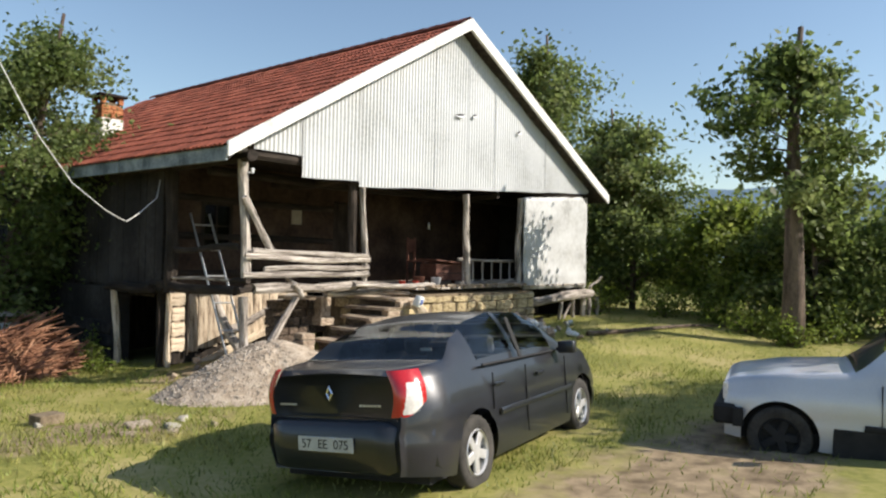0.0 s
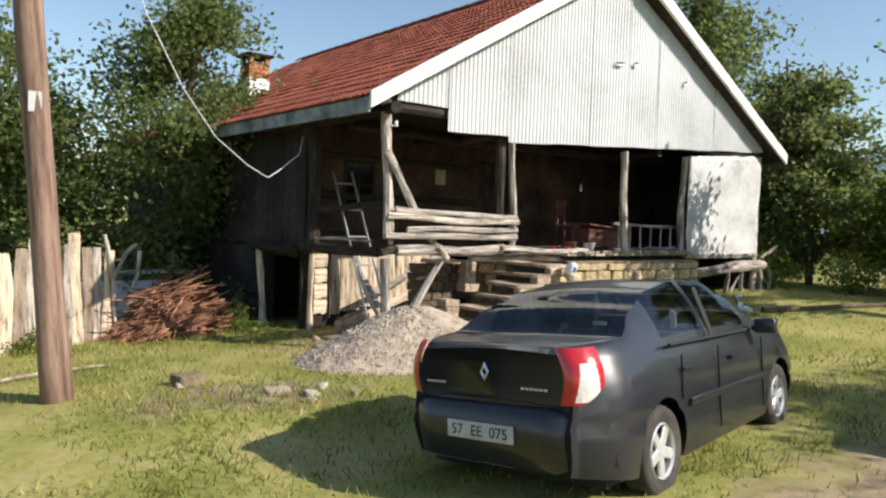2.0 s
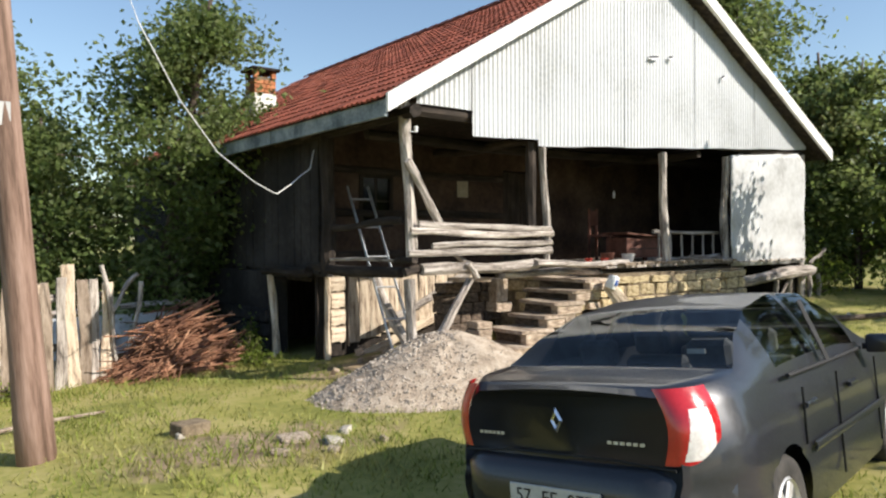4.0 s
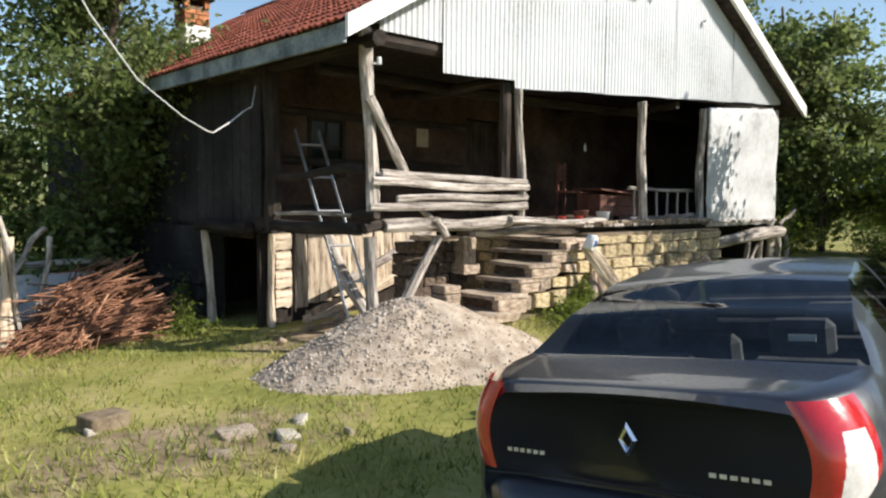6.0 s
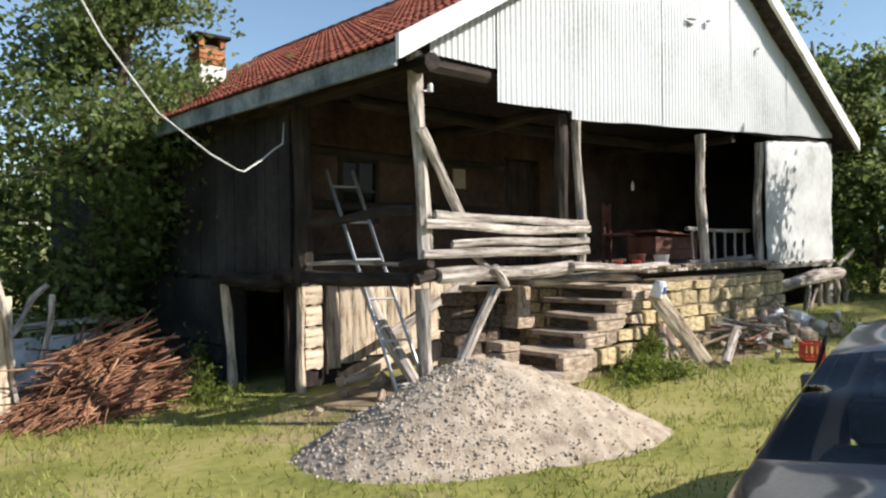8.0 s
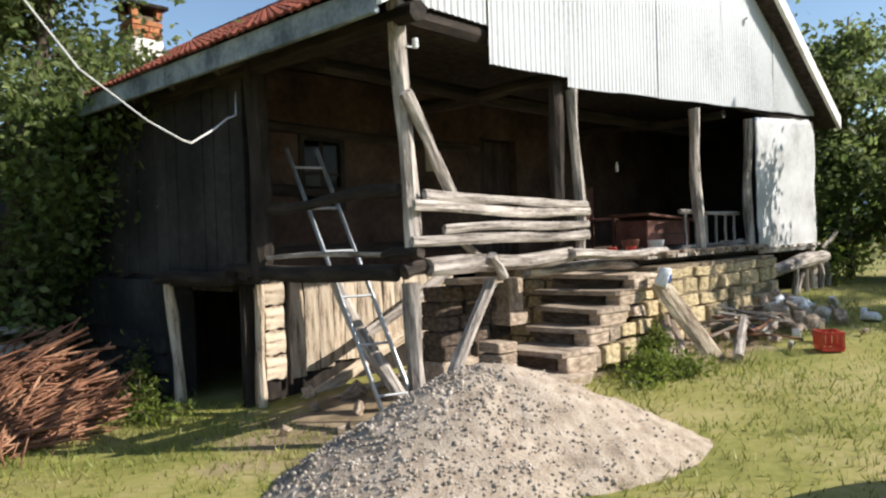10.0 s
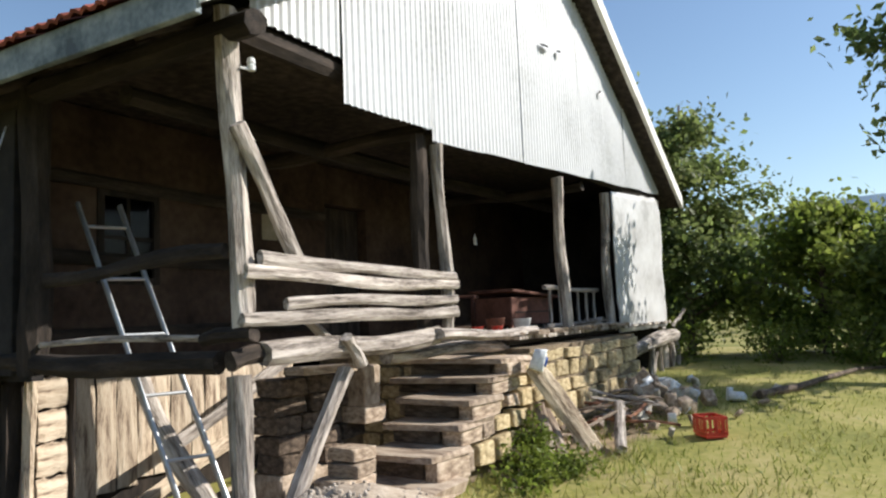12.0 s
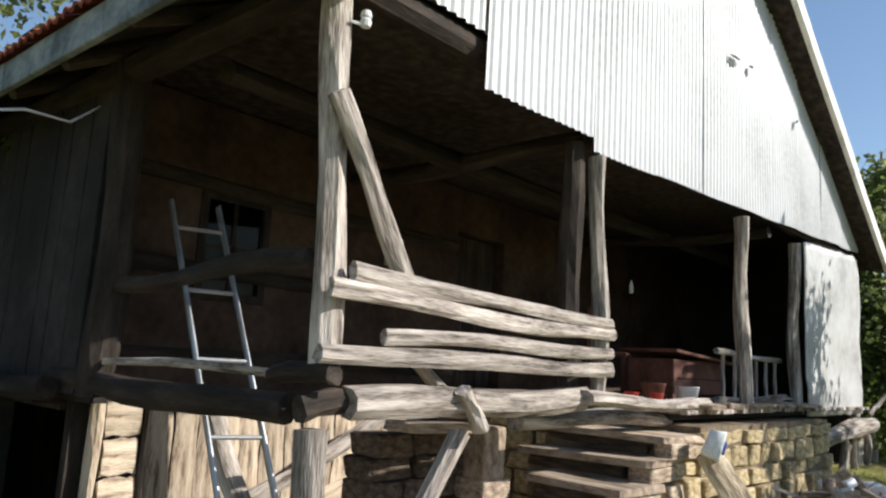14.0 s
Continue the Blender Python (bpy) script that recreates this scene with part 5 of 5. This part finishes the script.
def build_fence():
    a, b = Vector((-6.6, 1.2, 0)), Vector((-2.40, 3.35, 0))
    fence = tagged(new("picket_fence"), "rustic fence of uneven grey split boards", "fence")
    r = random.Random(31)
    d = (b - a)
    n = int(d.length / 0.165)
    for k in range(n):
        p = a + d * (k + 0.5) / n
        z = gz(p.x, p.y)
        h = r.uniform(1.25, 1.62)
        off = Vector((d.y, -d.x, 0)).normalized() * r.uniform(-0.02, 0.04)
        ang = math.degrees(math.atan2(d.y, d.x))
        lx, ly = r.uniform(-0.06, 0.06), r.uniform(-0.05, 0.05)
        g = beam(p + off + Vector((0, 0, z - 0.1)), p + off + Vector((lx, ly, z + h)), r.uniform(0.13, 0.19), r.uniform(0.03, 0.05), 400 + k, 0.012, 6, 8, 4, 0.9, up=(-d.y, d.x, 0))
        part("picket", g, (PALEWOOD, LOGWOOD, GREYWOOD)[k % 3], fence)
    nrm = Vector((-d.y, d.x, 0)).normalized() * 0.06
    for z in (0.45, 1.05):
        part("fence_rail", beam(a + nrm + Vector((0, 0, z)), b + nrm + Vector((0, 0, z)), 0.05, 0.09, int(z * 100), 0.02, 10), GREYWOOD, fence)
    for k, (p, q) in enumerate((((-2.27, 3.35, -0.1), (-2.55, 3.25, 1.45)), ((-2.20, 3.5, -0.1), (-1.95, 3.65, 1.2)), ((-2.40, 3.6, 0.75), (-1.98, 3.7, 1.3)))):
        part("fence_stake", beam(p, q, 0.06, 0.06, 440 + k, 0.03, 7, power=2.2), GREYWOOD, fence)


build_fence()


def build_brush_pile():
    r = random.Random(17)
    v, f = [], []
    for k in range(620):
        a = r.uniform(0, 6.3)
        q = r.random() ** 0.5
        cx, cy = -1.64 + 0.60 * q * math.cos(a), 3.30 + 0.65 * q * math.sin(a)
        z = gz(cx, cy) + 0.04 + r.random() * 0.86 * (1 - q ** 1.6)
        L = r.uniform(0.5, 1.3)
        yaw = radians(r.gauss(195, 28))
        tilt = radians(r.gauss(-14, 13))
        d = Vector((math.cos(yaw) * math.cos(tilt), math.sin(yaw) * math.cos(tilt), math.sin(tilt)))
        p0, p2 = Vector((cx, cy, z)) - d * L / 2, Vector((cx, cy, z)) + d * L / 2
        p0.z, p2.z = max(p0.z, gz(p0.x, p0.y) + 0.01), max(p2.z, gz(p2.x, p2.y) + 0.01)
        p1 = p0.lerp(p2, 0.5) + Vector((r.gauss(0, 0.03), r.gauss(0, 0.03), r.gauss(0.02, 0.03)))
        g = tube([p0, p1, p2], r.uniform(0.006, 0.016), 4, 0.5)
        b = len(v)
        v += g[0]
        f += [tuple(i + b for i in t) for t in g[1]]
    thing("brushwood_pile", mesh("brushwood_pile", v, f, TWIG), "heap of reddish-brown brushwood sticks on grass", "brushwood", kind="stuff")


build_brush_pile()


def build_low_wall():
    wall = tagged(new("garden_wall"), "low garden wall hung with clear plastic sheeting", "wall")
    part("core", box(-4.4, -1.0, 4.95, 5.2, -0.2, 0.62), CONCRETE, wall)
    part("coping", beam((-4.5, 5.05, 0.66), (-0.9, 5.05, 0.76), 0.16, 0.09, 9, 0.02, 10), GREYWOOD, wall, "pale timber laid along the top")
    v, f = [], []
    for i in range(41):
        for j in range(13):
            x, z = -4.2 + 3.0 * i / 40, 0.64 - 0.60 * j / 12
            v.append((x, 4.90 - 0.03 * j / 12 + 0.045 * noise.noise(Vector((x * 4, z * 5, 2))) - 0.03, z))
    for i in range(40):
        for j in range(12):
            a = i * 13 + j
            f.append((a, a + 1, a + 14, a + 13))
    part("plastic_sheet", (v, f), WHITEPLASTIC, wall, "crumpled milky plastic sheet", True)


build_low_wall()


def build_ladder():
    lad = tagged(new("ladder"), "aluminium ladder leaning into the porch's open side", "ladder")
    foot, head = Vector((0.22, 0.50, 0.12)), Vector((0.36, 1.95, 2.50))
    side = Vector((0.27, -0.10, 0))
    for s in (0, 1):
        part("stile", beam(foot + side * s, head + side * s, 0.022, 0.048, 5 + s, 0.0, 6, 8, 6), ALUMINIUM, lad)
    for k in range(6):
        p = foot.lerp(head, 0.10 + 0.165 * k)
        part("rung", tube([p, p + side], 0.012, 8), ALUMINIUM, lad)


build_ladder()


def build_porch_things():
    chest = tagged(new("wooden_chest"), "reddish-brown wooden chest with a slanting lid on the porch", "chest")
    chest.matrix_world = pose(5.15, 0.72, 1.366, 0, 0, -12)
    b = part("body", box(-0.42, 0.42, -0.26, 0.26, 0.08, 0.40, 0.01), REDWOOD, chest)
    part("lid", moved(box(-0.48, 0.48, -0.32, 0.32, 0, 0.03, 0.006), pose(0, 0, 0.42, 0, 5, 0)), REDWOOD, chest, "slanting overhanging lid")
    for x in (-0.38, 0.38):
        for y in (-0.22, 0.22):
            part("leg", box(x - 0.03, x + 0.03, y - 0.03, y + 0.03, 0.0, 0.10), REDWOOD, chest)
    part("drawer_line", box(-0.35, 0.35, -0.268, -0.262, 0.22, 0.232), INK, chest)
    chair = tagged(new("wooden_chair"), "old brown wooden chair in the shade of the porch", "chair")
    chair.matrix_world = pose(5.3, 1.55, 1.366, 0, 0, 20)
    part("seat", box(-0.21, 0.21, -0.21, 0.21, 0.42, 0.46, 0.008), REDWOOD, chair)
    for x in (-0.18, 0.18):
        part("leg", box(x - 0.02, x + 0.02, -0.20, -0.16, 0, 0.42), REDWOOD, chair)
        part("leg", box(x - 0.02, x + 0.02, 0.16, 0.20, 0, 0.92), REDWOOD, chair)
    part("backrest", box(-0.16, 0.16, 0.165, 0.19, 0.62, 0.88, 0.006), REDWOOD, chair)
    rail = tagged(new("balustrade"), "pale wooden balustrade with thin balusters on the porch", "balustrade")
    part("handrail", beam((5.0, 0.28, 1.86), (6.8, 0.24, 1.84), 0.06, 0.05, 91, 0.006), GREYWOOD, rail)
    part("foot_rail", beam((5.0, 0.28, 1.42), (6.8, 0.24, 1.42), 0.05, 0.05, 92, 0.006), GREYWOOD, rail)
    for k in range(6):
        x = 5.15 + 0.31 * k
        part("baluster", beam((x, 0.27, 1.44), (x, 0.27, 1.84), 0.035, 0.035, 93 + k, 0.003), GREYWOOD, rail)
    r = random.Random(5)
    for k in range(5):
        pl = beam((5.2 + 0.1 * k, 0.1 - 0.03 * k, 1.385 + 0.02 * k), (6.7 + 0.02 * k, 0.02 + 0.05 * k, 1.39 + 0.02 * k), 0.09, 0.02, 130 + k, 0.01)
        ob = part("loose_board", pl, GREYWOOD, None)
        tagged(ob, "loose grey board lying on the porch deck", "board", "boards on the deck")
    for k, (x, y, s, mt, c) in enumerate(((3.9, 0.35, 0.06, REDPLASTIC, "red"), (4.15, 0.5, 0.11, REDWOOD, "brown"), (4.4, 0.3, 0.10, WHITEPLASTIC, "white"), (3.65, 0.45, 0.06, REDPLASTIC, "red"))):
        pot = lathe([(0.0, 0.0), (s * 0.7, 0.0), (s, s * 1.5), (s * 1.08, s * 1.55), (s * 0.95, s * 1.5), (s * 0.65, 0.03)], 14)
        thing("plant_pot", mesh("plant_pot", *pot, mt, True), f"small {c} pot standing on the porch deck", "pot", at=pose(x, y, 1.366, 90, 0, 0))
    # clear bottle hung by a string
    bt = tagged(new("hanging_bottle"), "clear bottle hanging on a cord in the porch", "bottle")
    bt.matrix_world = Matrix.Translation((5.3, 1.3, 2.46)) @ Matrix.Scale(0.62, 4)
    part("flask", moved(lathe([(0, 0), (0.035, 0), (0.035, 0.14), (0.012, 0.19), (0.012, 0.22)], 12), pose(0, 0, 0, 90, 0, 0)), WHITEPLASTIC, bt)
    part("cord", tube([(0, 0, 0.2), (0.01, 0, 0.6), (0, 0, 1.06)], 0.0015, 4), BLACKTRIM, bt)


build_porch_things()


def build_clutter():
    r = random.Random(77)
    pk = beam((3.62, -0.72, 0.30), (3.12, -0.36, 1.12), 0.18, 0.045, 140, 0.006, 6, 8, 7, up=(-0.75, -0.62, 0.2))
    tagged(part("leaning_plank", pk, PALEWOOD, None), "wide pale plank leaning on the stone wall", "plank")
    for k, (p, q) in enumerate((((3.1, -0.5, 0.25), (3.35, -0.30, 0.75)), ((3.3, -0.55, 0.25), (3.48, -0.30, 0.68)))):
        tagged(part("log", beam(p, q, 0.12, 0.12, 150 + k, 0.01, 5, 9, 2), LOGWOOD, None), "short log propped against the stone wall", "log", "logs at the wall")
    pk = beam((3.55, -0.98, gz(3.55, -1) + 0.05), (4.35, -0.72, gz(4.3, -0.7) + 0.30), 0.10, 0.08, 155, 0.01, 5)
    tagged(part("log", pk, GREYWOOD, None), "grey split log lying on the rubbish", "log")
    bv, bf = rock(321, 2.4, 0.22)
    ob = thing("plastic_bag", mesh("plastic_bag", bv, bf, WHITEPLASTIC, True), "crumpled white plastic bag with a blue print on the wall", "bag", at=Matrix.LocRotScale((3.16, -0.40, 1.16), Euler((0.3, 0.2, 0.4)), (0.22, 0.16, 0.26)))
    piece("print", mesh("print", *moved(rock(322, 2.6, 0.2), Matrix.Translation((-0.1, -0.36, 0.0)) @ Matrix.Diagonal((0.45, 0.35, 0.45, 1))), BLUEPLASTIC, True), ob, "blue print")
    for k in range(26):
        a = r.uniform(0, 6.3)
        x, y = 4.75 + r.gauss(0, 0.5), -0.62 + r.gauss(0, 0.18)
        z = gz(x, y) + r.uniform(0.03, 0.28)
        L = r.uniform(0.35, 0.9)
        yaw = r.gauss(2.6, 0.5)
        d = Vector((math.cos(yaw), math.sin(yaw), r.uniform(-0.25, 0.25))) * L / 2
        p, q = Vector((x, y, z)) - d, Vector((x, y, z)) + d
        p.z, q.z = max(p.z, gz(p.x, p.y) + 0.02), max(q.z, gz(q.x, q.y) + 0.02)
        p.y, q.y = min(p.y, -0.30), min(q.y, -0.30)
        tagged(part("stick", beam(p, q, 0.035, 0.03, 160 + k, 0.01, 4, 6), (TWIG, GREYWOOD, LOGWOOD)[k % 3], None), "broken stick in the rubbish heap", "stick", "sticks in the rubbish")
    me = [mesh("rubble", *rock(340 + k, 3, 0.2), (CONCRETE, WHITEPLASTIC, STEPSTONE, GRAVEL, STEPSTONE)[k % 5], True) for k in range(8)]
    for k in range(90):
        x, y = 5.75 + r.gauss(0, 0.62), -0.78 + r.gauss(0, 0.22)
        y = min(y, -0.42)
        s = r.uniform(0.06, 0.22)
        z = gz(x, y) + 0.02 + s * 0.3 + max(0, 0.30 - abs(x - 5.6) * 0.25 - abs(y + 0.6) * 0.4)
        thing("rubble", me[k % 8], "pale lump of rubble and waste beside the wall", "rubble", "rubbish beside the wall", at=Matrix.LocRotScale((x, y, z), Euler((r.uniform(0, 6), r.uniform(0, 6), r.uniform(0, 6))), (s, s * r.uniform(0.5, 1), s * r.uniform(0.35, 0.8))))
    # red crate with upright slats
    cx, cy = 4.34, -1.58
    crate = tagged(new("plastic_crate"), "bright red plastic crate lying on the grass", "crate")
    crate.matrix_world = pose(cx, cy, gz(cx, cy) + 0.01, 0, 0, 35) @ Matrix.Scale(0.66, 4)
    part("floor", box(-0.20, 0.20, -0.15, 0.15, 0.0, 0.02), REDPLASTIC, crate)
    for z in (0.03, 0.25):
        part("rim", join(box(-0.21, 0.21, -0.16, -0.14, z, z + 0.04), box(-0.21, 0.21, 0.14, 0.16, z, z + 0.04), box(-0.21, -0.19, -0.14, 0.14, z, z + 0.04), box(0.19, 0.21, -0.14, 0.14, z, z + 0.04)), REDPLASTIC, crate)
    for k in range(6):
        x = -0.195 + 0.078 * k
        for y in (-0.15, 0.15):
            part("slat", box(x - 0.02, x + 0.02, y - 0.006, y + 0.006, 0.06, 0.26), REDPLASTIC, crate)
    for y in (-0.09, 0.0, 0.09):
        for x in (-0.2, 0.2):
            part("slat", box(x - 0.006, x + 0.006, y - 0.02, y + 0.02, 0.06, 0.26), REDPLASTIC, crate)
    for k, (x, y, s) in enumerate(((6.2, -1.55, 0.28), (6.5, -1.75, 0.2), (5.95, -1.85, 0.16), (5.2, -1.7, 0.12), (6.9, -1.9, 0.14))):
        thing("rubble", me[(k * 3 + 1) % 8], "pale plastic scrap strewn on the grass", "rubble", "scraps on the grass", at=Matrix.LocRotScale((x, y, gz(x, y) + 0.05), Euler((0.2 * k, 0.3, k)), (s, s * 0.7, s * 0.4)))
    pts = [(6.4, -1.75), (7.0, -2.1), (7.8, -2.35), (9.0, -2.7), (10.2, -3.2)]
    tagged(part("fallen_branch", tube([(x, y, gz(x, y) + 0.05) for x, y in pts], 0.05, 7, 0.4), BARK, None), "long dark branch lying in the grass", "branch")
    # block and flat stones in the grass
    ob = thing("concrete_block", mesh("concrete_block", *moved(rock(640, 9, 0.07), Matrix.Translation((0, 0, 0.06)) @ Matrix.Diagonal((0.30, 0.18, 0.14, 1))), MORTAR), "weathered brown block lying in the grass", "block", at=pose(-2.80, -0.85, gz(-2.80, -0.85) - 0.02, 4, 3, 20))
    for k, (x, y, s) in enumerate(((-2.2, -1.55, 0.30), (-1.95, -1.75, 0.26), (-2.45, -1.85, 0.18), (-1.7, -1.5, 0.16), (-2.1, -2.0, 0.12), (-2.9, -0.95, 0.10), (-1.6, -1.95, 0.10))):
        thing("flat_stone", me[0 if k % 2 else 3], "flat pale stone sunk in the grass", "stone", "stones in the grass", at=Matrix.LocRotScale((x, y, gz(x, y) + 0.01), Euler((0.1, 0.05, k * 1.3)), (s, s * 0.7, 0.09)))
    tagged(part("fallen_stick", tube([(-4.4, 0.4, gz(-4.4, 0.4) + 0.03), (-3.7, 0.55, gz(-3.7, 0.55) + 0.05), (-3.1, 0.7, gz(-3.1, 0.7) + 0.03)], 0.022, 6, 0.6), LOGWOOD, None), "thin stick lying in the grass", "stick")
    for k in range(14):
        x, y = 0.9 + r.gauss(0, 0.6), 1.2 + r.gauss(0, 0.5)
        s = r.uniform(0.1, 0.26)
        thing("rubble", me[(2, 4)[k % 2]], "brown stone lying under the porch", "stone", "stones under the porch", at=Matrix.LocRotScale((x, y, gz(x, y) + s * 0.15), Euler((r.random(), r.random(), r.random() * 6)), (s, s * 0.8, s * 0.5)))


build_clutter()


def build_cable():
    way = [(-3.0, 2.8, 7.0), (-2.75, 2.2, 5.5), (-2.5, 1.6, 4.2), (-2.2, 1.15, 3.3), (-1.9, 0.85, 2.72), (-1.6, 0.6, 2.40), (-1.42, 0.52, 2.285), (-1.36, 0.52, 2.27), (-1.1, 0.70, 2.40), (-0.85, 0.95, 2.53), (-0.5, 1.4, 2.66), (-0.12, 2.02, 2.98)]
    tagged(part("hanging_cable", tube(way, 0.0065, 6), CABLE, None), "pale slack electric cable hanging before the house", "cable")


build_cable()


# ---- grass ----
def build_grass():
    r = random.Random(99)
    v, f = [], []
    n = 0
    while n < 42000:
        x, y = r.uniform(-6.5, 9.5), r.uniform(-7.2, 4.2)
        d = math.hypot(x + 3.2, y + 4.2)
        if r.random() > 1.15 - d / 12 or (x > 0.05 and y > -0.1):
            continue
        patch = noise.noise(Vector((x * 0.8, y * 0.8, 5))) + 0.5 * noise.noise(Vector((x * 2.6, y * 2.6, 3)))
        if patch < r.uniform(-0.7, 0.25):
            continue
        if ((x + 0.3) / 2.5) ** 2 + ((y + 6.3) / 0.85) ** 2 < 1 and r.random() < 0.85:
            continue
        near = 1.7 if (y > 2.2 or (x > 1.0 and y > -1.2)) else 1.0
        h = r.uniform(0.025, 0.075) * (1 + 0.7 * max(0, patch)) * near
        z = gz(x, y) - 0.005
        a = r.uniform(0, 6.3)
        w = r.uniform(0.004, 0.009)
        tx, ty = r.gauss(0, 0.5) * h, r.gauss(0, 0.5) * h
        b = len(v)
        v += [(x - w * math.cos(a), y - w * math.sin(a), z), (x + w * math.cos(a), y + w * math.sin(a), z), (x + tx, y + ty, z + h)]
        f.append((b, b + 1, b + 2))
        n += 1
    thing("grass", mesh("grass", v, f, GRASSBLADE), "short sunlit meadow grass, green and straw-coloured", "grass", kind="stuff")


build_grass()
